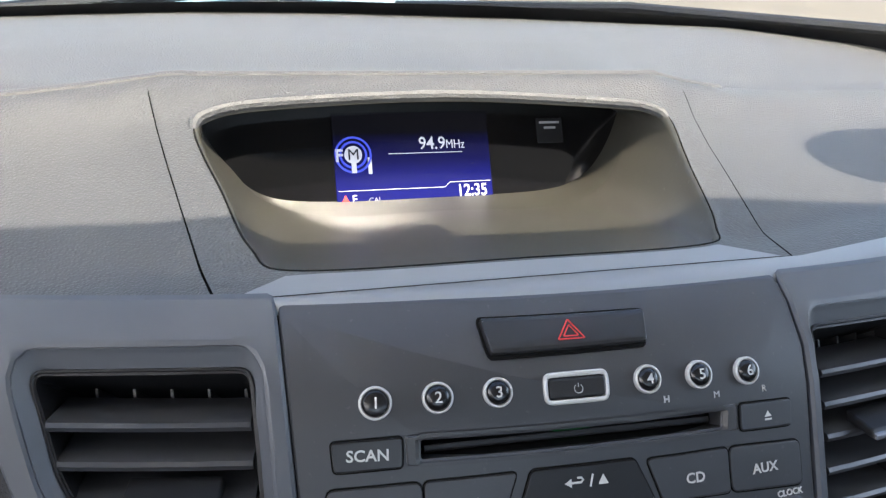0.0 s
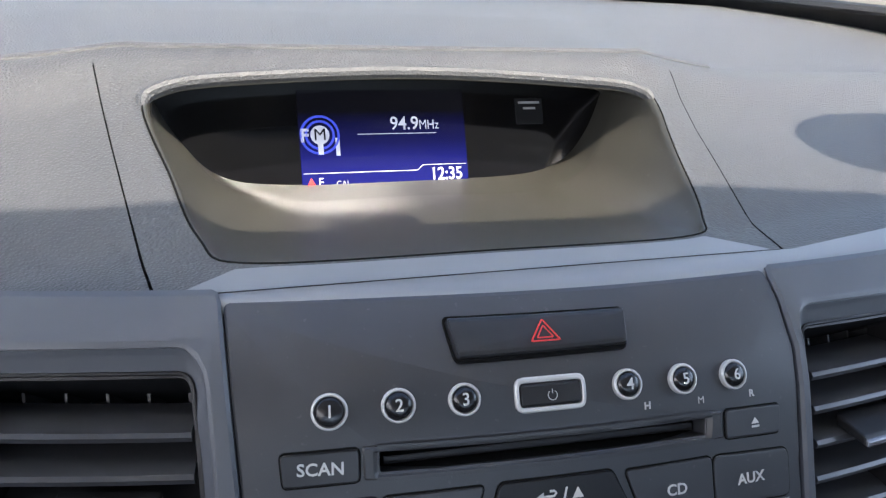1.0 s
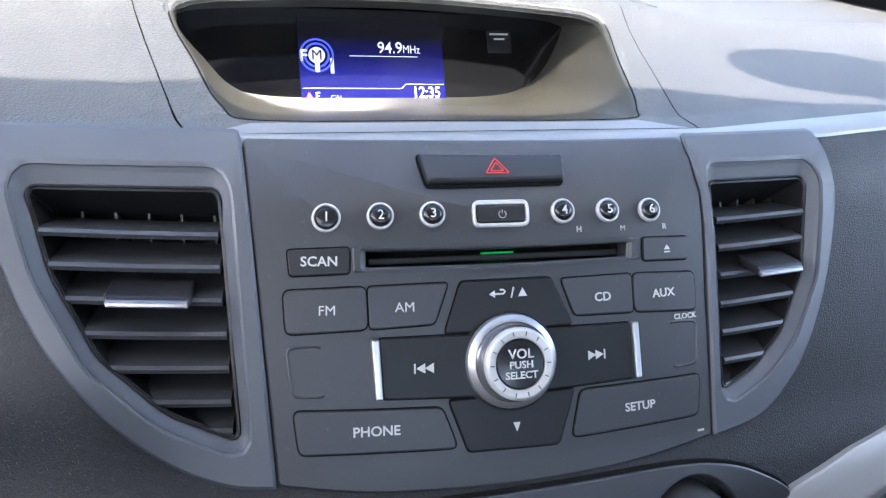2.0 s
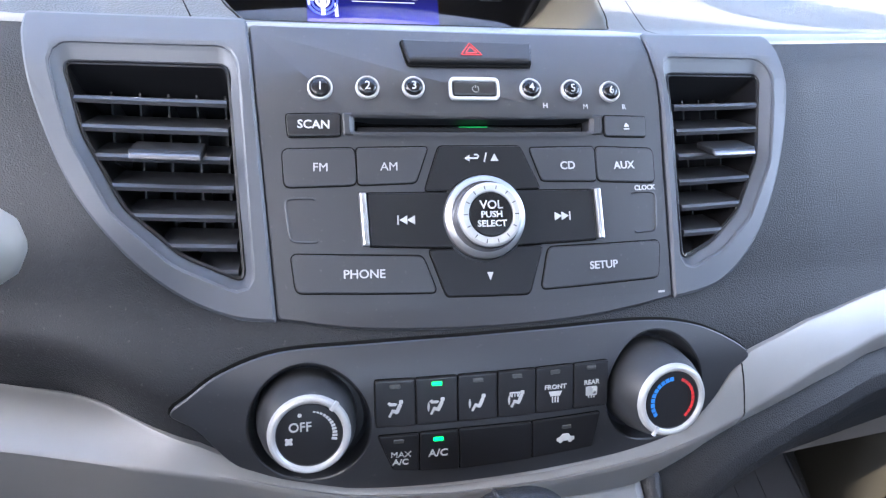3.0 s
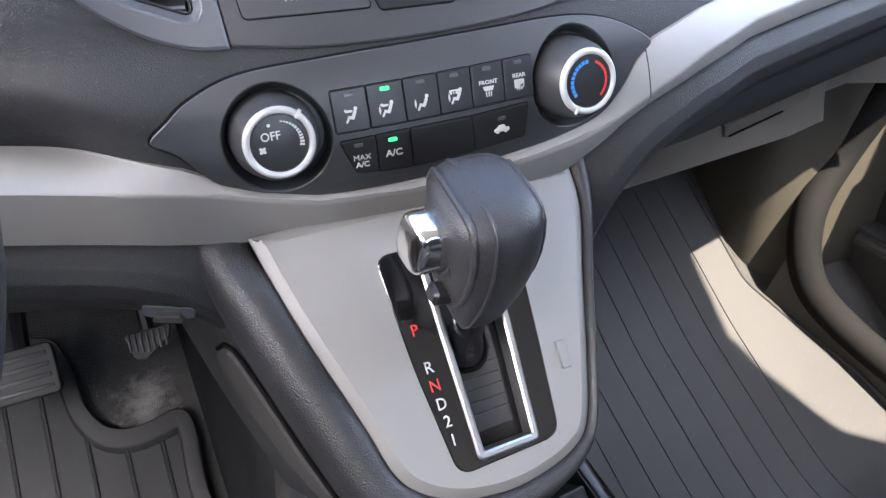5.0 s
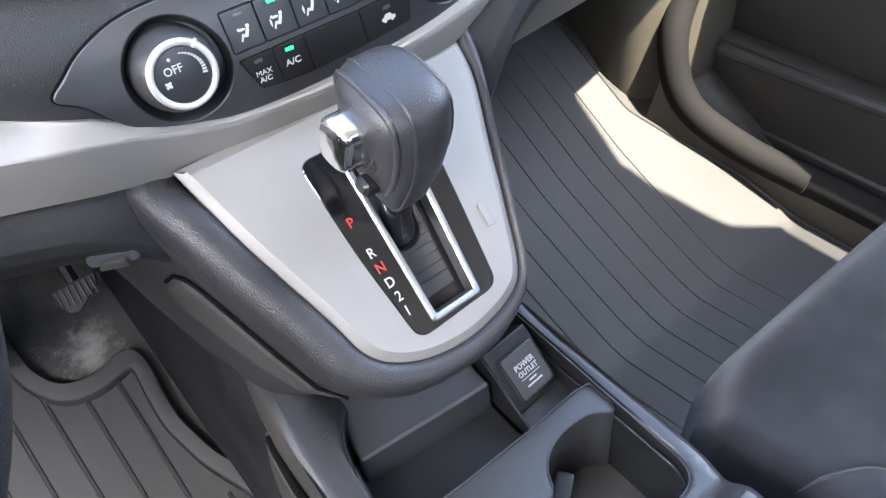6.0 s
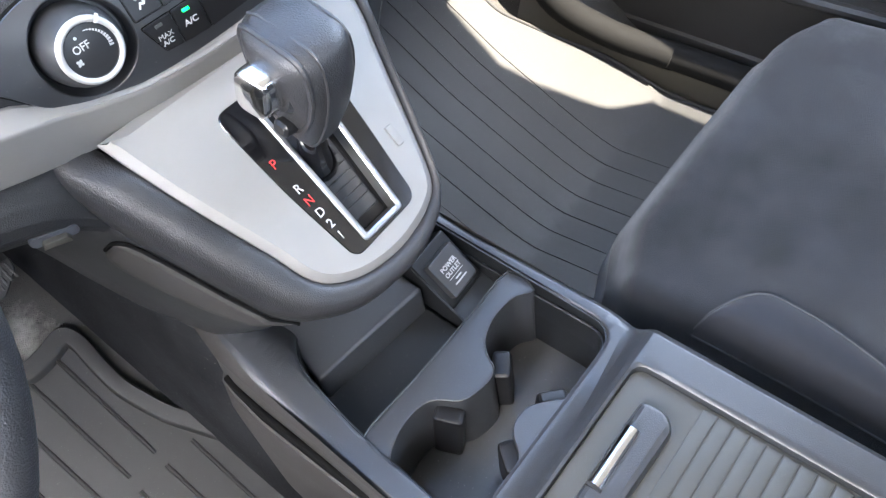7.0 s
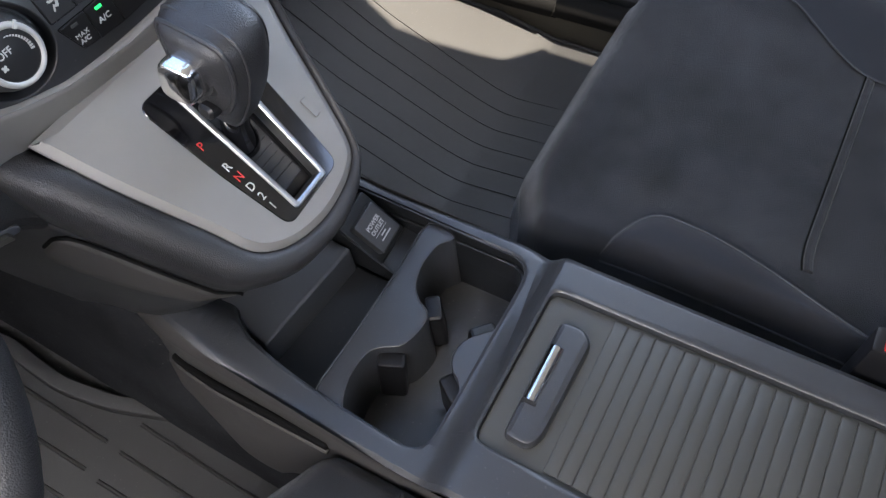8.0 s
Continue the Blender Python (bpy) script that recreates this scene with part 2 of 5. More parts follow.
        inv = node("ShaderNodeMath")
        inv.operation = "MULTIPLY"
        inv.inputs[1].default_value = -cells
        link(v.outputs["Distance"], inv.inputs[0])
        height = inv.outputs[0]
    if fine:
        f = node("ShaderNodeMath")
        f.operation = "MULTIPLY_ADD"
        f.inputs[1].default_value = fine
        link(small.outputs[0], f.inputs[0])
        if height:
            link(height, f.inputs[2])
        else:
            f.inputs[2].default_value = 0
        height = f.outputs[0]
    if wave:
        w = node("ShaderNodeTexWave", Scale=wave[0], Distortion=0.0)
        w.bands_direction = wave[2]
        link(pos, w.inputs["Vector"])
        f = node("ShaderNodeMath")
        f.operation = "MULTIPLY_ADD"
        f.inputs[1].default_value = wave[1]
        link(w.outputs[1], f.inputs[0])
        if height:
            link(height, f.inputs[2])
        height = f.outputs[0]
    if height:
        bump = node("ShaderNodeBump", Strength=1.0, Distance=.001)
        link(height, bump.inputs["Height"])
        link(bump.outputs[0], p.inputs["Normal"])
    if glow:
        p.inputs["Emission Color"].default_value = (*glow[:3], 1)
        p.inputs["Emission Strength"].default_value = glow[3]
    return mat


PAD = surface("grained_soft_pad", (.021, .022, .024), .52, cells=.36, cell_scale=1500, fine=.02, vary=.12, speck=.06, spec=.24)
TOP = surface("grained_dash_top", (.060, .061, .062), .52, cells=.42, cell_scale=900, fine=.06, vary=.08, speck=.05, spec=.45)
PLASTIC = surface("charcoal_plastic", (.030, .031, .033), .38, fine=.08, fine_scale=1600, vary=.08, speck=.04, spec=.45)
FUNNEL = surface("satin_hood_lining", (.046, .044, .036), .38, fine=.04, fine_scale=1400, vary=.06, speck=.10, spec=.5)
# pale so that the sky's reflection is held in the colour itself
APRON = surface("sky_lit_satin_plastic", (.15, .152, .157), .40, fine=.03, fine_scale=1500, vary=.05, spec=.9)
# brown tint paints the warm bounce from the sunlit floor
GLOVE = surface("bounce_lit_plastic", (.085, .075, .062), .55, fine=.1, fine_scale=900, vary=.08)
BEZEL = surface("slate_satin_plastic", (.052, .057, .068), .46, fine=.03, fine_scale=1500, vary=.06, spec=.55)
RADIO = surface("radio_face_plastic", (.0175, .0186, .0215), .44, fine=.04, fine_scale=1800, vary=.08, speck=.05, spec=.7)
BUTTON = surface("black_button_plastic", (.013, .013, .014), .34, fine=.03, fine_scale=1800, vary=.1, spec=.45)
GAP = surface("dark_gap", (.006, .006, .006), .85, vary=.1, spec=.08)
BLACK = surface("matt_black_plastic", (.010, .010, .011), .40, spec=.3, fine=.04, vary=.15)
PIANO = surface("gloss_black", (.006, .006, .007), .12, vary=.1, coat=.8, fine=.004, fine_scale=300)
GLASSY = surface("black_display_glass", (.003, .003, .004), .06, vary=.1, spec=.9, coat=.6)
SILVER = surface("silver_satin_paint", (.248, .239, .230), .52, metal=.36, vary=.05, vary_scale=14, fine=.03, fine_scale=2600, spec=.5)
SATIN = surface("satin_chrome", (.58, .58, .58), .30, metal=1.0, vary=.05, fine=.02, fine_scale=2500)
LOUVRE = surface("louvre_plastic", (.030, .031, .034), .30, fine=.04, fine_scale=1600, vary=.08, speck=.05, spec=.7)
BRUSHED = surface("brushed_silver", (.37, .37, .37), .36, metal=.85, vary=.05, fine=.05, fine_scale=2200)
RINGS = surface("pale_ring_paint", (.42, .42, .41), .40, metal=.3, vary=.05)
DOME = surface("domed_black_button", (.008, .008, .009), .24, vary=.1, spec=.45)
LIP = surface("glossy_dark_lip", (.16, .16, .17), .20, metal=.6, vary=.05)
CHROME = surface("chrome", (.86, .85, .83), .13, metal=1.0, vary=.02, fine=.004)
WHITE = surface("white_print", (.43, .43, .42), .5, vary=.03)
GREY_PRINT = surface("grey_print", (.36, .36, .36), .5, vary=.05)
RED = surface("red_print", (.55, .030, .028), .45, vary=.05)
BLUE = surface("blue_print", (.035, .20, .55), .45, vary=.05)
GREEN_LED = surface("green_indicator", (.02, .5, .08), .4, glow=(.02, 1.0, .12, .40))
DARK_LED = surface("unlit_indicator", (.05, .052, .05), .3)
LEATHER = surface("black_leather", (.026, .026, .028), .42, cells=.28, cell_scale=1200, fine=.06, vary=.12, spec=.5)
CUP_FLOOR = surface("cup_floor_plastic", (.050, .050, .050), .42, fine=.16, fine_scale=1400, vary=.20, vary_scale=30, speck=.30)
RUBBER = surface("rubber_mat", (.026, .026, .026), .56, fine=.14, fine_scale=700, vary=.18, vary_scale=6, speck=.10)
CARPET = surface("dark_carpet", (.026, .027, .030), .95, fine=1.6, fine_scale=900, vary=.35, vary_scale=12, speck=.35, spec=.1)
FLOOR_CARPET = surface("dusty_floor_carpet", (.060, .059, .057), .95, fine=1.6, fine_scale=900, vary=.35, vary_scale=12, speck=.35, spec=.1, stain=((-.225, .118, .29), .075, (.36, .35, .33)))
CLOTH = surface("suede_like_cloth", (.012, .0135, .017), .92, fine=.8, fine_scale=1100, vary=.40, vary_scale=16, sheen=.27, spec=.15, speck=.03)
BOLSTER = surface("bolster_cloth", (.013, .0145, .019), .72, fine=.35, fine_scale=1500, vary=.20, vary_scale=9, sheen=.14, spec=.2)
THREAD = surface("grey_thread", (.036, .038, .044), .8)
TRIM = surface("door_trim_plastic", (.030, .029, .028), .45, cells=.25, cell_scale=500, fine=.05, vary=.15)
KICK = surface("olive_grey_trim", (.048, .044, .033), .60, fine=.15, vary=.12)
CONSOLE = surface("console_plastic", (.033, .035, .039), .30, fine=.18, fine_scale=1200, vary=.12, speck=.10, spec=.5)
# console plastic darkened: the shade of well and tray is in its colour
SHADED_INNER = surface("shaded_console_plastic", (.011, .012, .0135), .36, fine=.16, fine_scale=1400, vary=.14, speck=.06, spec=.32)
# lighter and warmer than the deck: warm bounce light put into the colour
FLANK = surface("warm_lit_flank_plastic", (.056, .053, .051), .50, fine=.16, fine_scale=1000, vary=.16, speck=.12, spec=.35)
SHUTTER = surface("ribbed_lid_plastic", (.043, .043, .039), .48, fine=.08, fine_scale=1200, vary=.06, spec=.4)
LINING = surface("beige_headliner", (.64, .61, .56), .95, fine=.5, fine_scale=1200, vary=.06, spec=.1)
PILLAR = surface("grey_cabin_trim", (.36, .35, .33), .7, fine=.2, vary=.08)
SEAL = surface("black_door_seal", (.009, .009, .009), .80, fine=.1, vary=.15, spec=.12)
RUBBER_FIN = surface("black_rubber", (.007, .007, .008), .40, fine=.05, vary=.1, spec=.3)
SCREEN_BLUE = surface("display_cells", (.004, .004, .012), .3)
LIT_WHITE = surface("lit_characters", (.5, .5, .5), .4, glow=(.85, .86, 1.0, .13))
LIT_BLUE = surface("lit_blue_rings", (.02, .03, .3), .4, glow=(.10, .14, .95, .20))
LIT_RED = surface("lit_red_mark", (.4, .02, .02), .4, glow=(1.0, .05, .04, .25))
ASPHALT = surface("sandy_ground", (.19, .155, .105), .95, fine=.5, fine_scale=60, vary=.12, vary_scale=.6)
PAINT = surface("grey_car_paint", (.30, .31, .32), .3, metal=.5, vary=.05, coat=.6)


def display_material():
    """A lit panel that fades from black at its top to blue at its foot."""
    mat = bpy.data.materials.new("lit_display")
    mat.use_nodes = True
    nt = mat.node_tree
    p = nt.nodes["Principled BSDF"]
    pos = nt.nodes.new("ShaderNodeTexCoord")
    sep = nt.nodes.new("ShaderNodeSeparateXYZ")
    nt.links.new(pos.outputs["Object"], sep.inputs[0])
    level = nt.nodes.new("ShaderNodeMapRange")
    level.inputs[1].default_value, level.inputs[2].default_value = .872, .904
    level.inputs[3].default_value, level.inputs[4].default_value = 1.0, 0.0
    nt.links.new(sep.outputs["Z"], level.inputs[0])
    ramp = nt.nodes.new("ShaderNodeValToRGB")
    e = ramp.color_ramp.elements
    e[0].position, e[0].color = 0.0, (.006, .006, .009, 1)
    e[1].position, e[1].color = 1.0, (.045, .05, .62, 1)
    mid = ramp.color_ramp.elements.new(.5)
    mid.color = (.012, .013, .17, 1)
    nt.links.new(level.outputs[0], ramp.inputs[0])
    nt.links.new(ramp.outputs[0], p.inputs["Emission Color"])
    p.inputs["Emission Strength"].default_value = .18
    p.inputs["Base Color"].default_value = (.003, .003, .004, 1)
    p.inputs["Roughness"].default_value = .12
    return mat


LCD = display_material()


def glass_material():
    mat = bpy.data.materials.new("clear_glass")
    mat.use_nodes = True
    nt = mat.node_tree
    p = nt.nodes["Principled BSDF"]
    p.inputs["Base Color"].default_value = (.95, .98, .96, 1)
    p.inputs["Roughness"].default_value = .0
    p.inputs["IOR"].default_value = 1.45
    p.inputs["Transmission Weight"].default_value = 1.0
    return mat


GLASS = glass_material()


# ---- course of the silver band ----
BX = [-.70, -.45, -.33, -.231, -.181, -.150, -.136, -.120, -.102, -.070, -.022, .030, .062, .085, .104, .118, .130, .142, .182, .226, .270, .324, .45, .70]
BT = [.775, .755, .748, .7415, .7335, .7270, .7235, .7150, .7075, .7000, .6970, .6995, .7030, .7065, .7125, .7260, .7400, .7480, .7575, .7625, .7655, .768, .772, .776]
BR = [.760, .745, .735, .7265, .7200, .7150, .7125, .7095, .7045, .6975, .6945, .6960, .6990, .7020, .7065, .7120, .7165, .7220, .7350, .7440, .7460, .7480, .752, .756]
BB = [.735, .718, .709, .6965, .6875, .6810, .6785, .6758, .6735, .6695, .6670, .6690, .6730, .6800, .6925, .7020, .7070, .7115, .7235, .7330, .7350, .7365, .740, .744]


def ramp01(t):
    t = max(0, min(1, t))
    return t * t * (3 - 2 * t)


def sunk(x):
    return .026 * ramp01((-.136 - x) / .065)


def dent(x, z):
    """How far the pad sinks back over the shelf of the silver band, on the driver's side."""
    turn, foot_z = (float(np.interp(x, (-.70, -.30, -.205, -.180, -.162, -.140), q)) for q in ((.800, .775, .770, .765, .757, .740), (.770, .746, .737, .732, .726, .722)))
    return sunk(x) * max(0, min(1, (turn - z) / (turn - foot_z))) ** 1.15 * ramp01((z - .695) / .02)


def band(x, k):
    t, r, b = (float(np.interp(x, BX, q)) for q in (BT, BR, BB))
    rows = [(t + .0015, -.006), (t + .0005, .0018), (t - .001, .003), ((t * 2 + r) / 3, .0048), ((t + r * 2) / 3, .0064), (r + .0015, .0080), (r, .0084), (r - .0018, .0082), ((r + b) / 2, .0066), (b + .001, .0048), (b, .0036), (b - .0005, -.006)]
    z, h = rows[k]
    return on_front(x, z, h - sunk(x) * (1, 1, 1, .66, .33, .06, 0, 0, 0, 0, 0, 0)[k])


# ---- dashboard ----
def foot(x):
    """Where the top of the dashboard begins, in depth."""
    return -.10 + .20 * max(0, abs(x) - .13)


def wind(x):
    """Foot of the windscreen, in depth."""
    return .575 - .95 * x * x


TK = [0, .028, .06, .10, .126, .150, .160, .167, .176, .20, .305, .325, .50, .70]
TZ = [.8945, .8935, .903, .9150, .9255, .9400, .9432, .9436, .9400, .9385, .9385, .9372, .9255, .914]
TS = np.arange(0, .701, .002)
TV = np.convolve(np.pad(np.interp(TS, TK, TZ), 2, mode="edge"), np.ones(5) / 5, "valid")


def top(x, y):
    d = y - foot(x) + (.45 * max(0, -.15 - x) if x > -.42 else .1215)
    z = float(np.interp(d, TS, TV))
    out = max(0, abs(x) - .14)
    fall = (.55 if x > 0 else .25) * (1 - math.exp(-out * 10))
    ease = min(1, max(0, (d - .20) / .2))
    return .8945 + (z - .8945) * (1 - fall * (1 - ease))


def on_top(x, y, h=0.0):
    e = .004
    n = Vector((-(top(x + e, y) - top(x - e, y)) / (2 * e), -(top(x, y + e) - top(x, y - e)) / (2 * e), 1)).normalized()
    return Vector((x, y, top(x, y))) + h * n


BEZEL_L = rounded(curved(mm(-99, 775, -118, 776.5, -140, 785, -162, 801, -183, 826, -197, 858, -205, 889), 6, False) + mm(-204.5, 896, -104, 897), .0025, 2)
BEZEL_R = rounded(curved(mm(188, 889, 181, 855, 169, 824, 151, 798, 127, 781, 98, 776), 6, False) + mm(101.5, 896, 186, 895.5), .0025, 2)
HOLE_L = rounded(mm(-187, 880, -115, 881, -113, 792, -139, 802, -163, 821, -179, 850), .004)
HOLE_R = rounded(mm(111, 881, 171, 880, 162, 838, 146, 814, 128, 801, 109, 794), .004)

CORE_F = rect(-.088, .790, .088, .884)
CORE_L, CORE_R = inset(BEZEL_L, .0035), inset(BEZEL_R, .0035)

CORE_OPEN = mm(-115, -85, 115, -85, 140, 60, -140, 60)
dash = thing("dashboard", (0, .2, .62), "dark grey grained soft-touch car dashboard", "dashboard", kind="structure")
xs = [i * .02 for i in range(-38, -12)] + [-.24 + i * .004 for i in range(121)] + [i * .02 for i in range(13, 39)]
part("fascia", grid(xs, [.662 + i * .0042 for i in range(56)], lambda x, z: on_front(x, z, -.001 - dent(x, z)),
                    lambda x, z: not (inside(CORE_L, x, z) or inside(CORE_R, x, z) or inside(CORE_F, x, z) or math.hypot(x + .0868, z - .7322) < .0300 or math.hypot(x - .0825, z - .7368) < .0300)), PAD, dash)
# rolled edge between face and top, sky reflection painted into its pale colour
part("rolled_edge", grid([i * .01 for i in range(-76, 77)], list(range(8)), lambda x, k: (
    lambda a, b, t: Vector((x, a.y + (b.y - a.y) * (1 - math.cos(t * math.pi / 2)), a.z + (b.z - a.z) * t + .0028 * math.sin(t * math.pi)))
)(on_front(x, .893, -.001), on_top(x, foot(x)), k / 7)), APRON, dash)


def seam(side, y):
    t = (y + .10) / .15
    return side * (.125 + .030 * t)


for side in (-1, 1):
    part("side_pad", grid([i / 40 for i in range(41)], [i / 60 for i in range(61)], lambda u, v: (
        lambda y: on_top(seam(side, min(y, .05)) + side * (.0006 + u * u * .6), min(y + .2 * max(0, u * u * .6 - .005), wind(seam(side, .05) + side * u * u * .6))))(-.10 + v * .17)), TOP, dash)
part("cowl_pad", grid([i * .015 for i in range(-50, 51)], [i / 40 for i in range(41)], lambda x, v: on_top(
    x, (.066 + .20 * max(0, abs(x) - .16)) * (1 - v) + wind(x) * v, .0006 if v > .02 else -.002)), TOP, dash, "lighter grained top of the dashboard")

part("core", grid([i * .01 for i in range(-60, 61)], [i / 50 for i in range(51)], lambda x, v: on_top(x, foot(x) * (1 - v) + wind(x) * v, -.0035),
                 lambda x, v: not inside(CORE_OPEN, x, foot(x) * (1 - v) + wind(x) * v)), GAP, dash)
# hood round the display: frame, rolled rim, funnel
KEY_OPEN = [(-.090, -.0775), (0, -.080), (.088, -.080), (.106, -.064), (.118, -.020), (.128, .020), (.123, .031), (.095, .036), (0, .042), (-.095, .038), (-.126, .032), (-.131, .021), (-.120, -.020), (-.109, -.060)]
KEY_MID = [(-.066, .030, .872), (0, .030, .872), (.064, .028, .872), (.098, .034, .881), (.116, .047, .897), (.128, .060, .912), (.126, .066, .921), (.1, .072, .925), (0, .075, .928), (-.1, .072, .925), (-.128, .066, .921), (-.131, .060, .912), (-.118, .047, .897), (-.100, .034, .881)]
KEY_BACK = [(-.070, .065, .8680), (0, .065, .8675), (.070, .065, .8685), (.100, .069, .8745), (.118, .078, .888), (.131, .088, .908), (.130, .091, .914), (.1, .093, .918), (0, .094, .921), (-.1, .093, .918), (-.131, .091, .914), (-.133, .088, .908), (-.120, .078, .888), (-.102, .069, .873)]
OPEN = curved(KEY_OPEN, 8)
OUTER = []
SEGS = 8
OUT_KEYS = [(-.118, -.0995), (0, -.0995), (.116, -.0995), (.1245, -.0995), (.139, -.030), (.150, .025), (.158, .066), (.11, .067), (0, .068), (-.11, .067), (-.158, .066), (-.150, .025), (-.139, -.030), (-.1245, -.0995)]
for i in range(14):
    a, b = Vector(OUT_KEYS[i]), Vector(OUT_KEYS[(i + 1) % 14])
    OUTER += [tuple(a.lerp(b, j / SEGS)) for j in range(SEGS)]
loops = []
for t in (0, .2, .4, .6, .8, .93):
    loops.append([tuple(on_top(a[0] + (b[0] - a[0]) * t, a[1] + (b[1] - a[1]) * t, .0)) for a, b in zip(OUTER, inset(OPEN, -.004))])
loops.append([tuple(on_top(*p, .0006)) for p in inset(OPEN, -.003)])
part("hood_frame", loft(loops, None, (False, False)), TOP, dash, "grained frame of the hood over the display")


def smooth3(keys):
    return curved([Vector(k) for k in keys], SEGS)


lip = [[tuple(on_top(*p, .0004)) for p in inset(OPEN, -.0030)], [tuple(on_top(*p, .0008)) for p in inset(OPEN, -.0016)], [tuple(on_top(*p, -.0002)) for p in inset(OPEN, -.0002)], [tuple(on_top(*p, -.0028)) for p in inset(OPEN, .0006)]]
first = [Vector(p) for p in lip[-1]]
middle = [Vector(p) for p in smooth3(KEY_MID)]
last = [Vector(p) for p in smooth3(KEY_BACK)]
for t in (.15, .3, .45, .6, .75, .88):
    lip.append([tuple(a.lerp(b, t)) for a, b in zip(first, middle)])
for t in (0, .08, .18, .35, .6, 1):
    lip.append([tuple(a.lerp(b, t)) for a, b in zip(middle, last)])
part("hood_funnel", loft(lip, None, (False, False)), FUNNEL, dash, "smooth shaded funnel of the display hood", 50)

LOW = [p for p in inset(OPEN, -.0022)]
part("hood_groove", tube([tuple(on_top(*p, .0005)) for p in LOW], .0005, 6, True), GAP, dash, "dark groove round the hood lining")
# strip painted pale to stand for the windscreen sky it reflects
part("hood_apron", grid([i * .004 for i in range(-26, 27)], [i / 6 for i in range(7)], lambda x, v: on_top(x * (1.15 - .20 * v), -.0997 + .0172 * v, .0003)), APRON, dash, "smooth satin strip before the hood, sky reflection in its pale colour")

UPPER = [p for p in inset(OPEN, -.0024) if p[1] > .012]
part("hood_rim", tube([tuple(on_top(*p, -.0012)) for p in UPPER], [.0034 * min(1, .25 + i / 8, .25 + (len(UPPER) - 1 - i) / 8) for i in range(len(UPPER))], 10), TOP, dash, "rolled grained upper rim of the hood")
part("crest_bead", tube([tuple(on_top(x, foot(x) + .165 - .45 * max(0, -.15 - x), -.0012)) for x in [-.40 + i * .01 for i in range(61)]], .0030, 8), TOP, dash, "raised crest line across the dashboard top")

for x in (-.1325, .1320):
    part("hood_pin", lathe([(.0019, -.002), (.0019, .0006), (.0012, .0014), (0, .0017)], by(Matrix.Translation((x, .0300, .9215)) @ pose(0, 0, 0, 60, 0, 0)), 16), RINGS, dash, "small pale pin at the corner of the hood")

# ---- display ----
DN, DU = Vector((0, -.875, .484)), Vector((0, .484, .875))
DISP = Matrix.Translation(Vector((-.009, .0775, .8925))) @ Matrix((Vector((1, 0, 0)), DU, DN)).transposed().to_4x4()
screen = thing("information_display", (0, .075, .862), "black glass information display with a lit blue radio page", "display")
part("glass_panel", slab(rounded([(-.135, -.040), (.155, -.040), (.155, .032), (-.135, .032)], .004), -.004, -.0012, by(DISP), .0005), GLASSY, screen)
part("lit_screen", slab([(-.049, -.0295), (.049, -.0295), (.049, .0255), (-.049, .0255)], -.001, .0002, by(DISP), .0001), LCD, screen, "lit blue screen fading to black")


def disp(x, v, h=.0005):
    return DISP @ pose(x, v, h)


lettering("94.9", .0110, disp(.0120, .0052), LIT_WHITE, screen, wide=.92, bold=.0001)
lettering("MHz", .0078, disp(.0268, .0044), LIT_WHITE, screen, wide=.82, bold=.00005)
lettering("12:35", .0105, disp(.0355, -.0250), LIT_WHITE, screen, wide=.86, bold=.00015)
lettering("F", .0105, disp(-.0462, -.0010, .0009), LIT_WHITE, screen, bold=.0003)
lettering("M", .0095, disp(-.0375, -.0005, .0009), SCREEN_BLUE, screen, bold=.0001)
lettering("1", .0135, disp(-.0278, -.0078), LIT_WHITE, screen, bold=.0005)
lettering("E", .0070, disp(-.0385, -.0275), LIT_WHITE, screen)
lettering("CAL", .0045, disp(-.0260, -.0285), GREY_PRINT, screen)
part("badge_disc", slab(disc(-.0375, -.0003, .0054), .0003, .0006, by(DISP), .0001), LIT_WHITE, screen)
part("badge_stem", slab(rect(-.0390, -.0115, -.0360, -.004), .0003, .0011, by(DISP), .0001), LIT_WHITE, screen)
for r in (.0078, .0106):
    part("signal_ring", tube([(-.0375 + r * math.cos(a * math.pi / 24), -.0003 + r * math.sin(a * math.pi / 24), .0004) for a in range(48)], .0007, 6, True, by(DISP)), LIT_BLUE, screen)
part("underline", slab(rect(-.016, -.0006, .031, -.0001), .0003, .0006, by(DISP), .0001), LIT_WHITE, screen)
part("foot_line", tube([(-.048, -.0222, .0004), (.018, -.0222, .0004), (.0215, -.0192, .0004), (.048, -.0192, .0004)], .00022, 6, False, by(DISP)), LIT_WHITE, screen)
part("warning_mark", slab([(-.0470, -.0300), (-.0410, -.0300), (-.0440, -.0245)], .0003, .0006, by(DISP), .0001), LIT_RED, screen)
part("airbag_indicator", slab(rounded(rect(.083, .004, .101, .020), .001), -.0012, -.0006, by(DISP), .0002), BUTTON, screen)
for k, w in ((0, .007), (1, .004)):
    part("printed_bar", slab(rect(.092 - w, .0165 - k * .0035, .092 + w, .0180 - k * .0035), -.0006, -.0003, by(DISP), .0001), GREY_PRINT, screen)

# ---- silver band across the dashboard ----
for name, x0, x1 in (("silver_trim", -.70, .1345), ("silver_trim", .1353, .70)):
    n = int((x1 - x0) / .006)
    trim = part(name, grid([x0 + (x1 - x0) * i / n for i in range(n + 1)], list(range(12)), band), SILVER, None, "", 40)
    tagged(trim, "satin silver trim strip running across the dashboard", "trim", "silver trim", "structure")

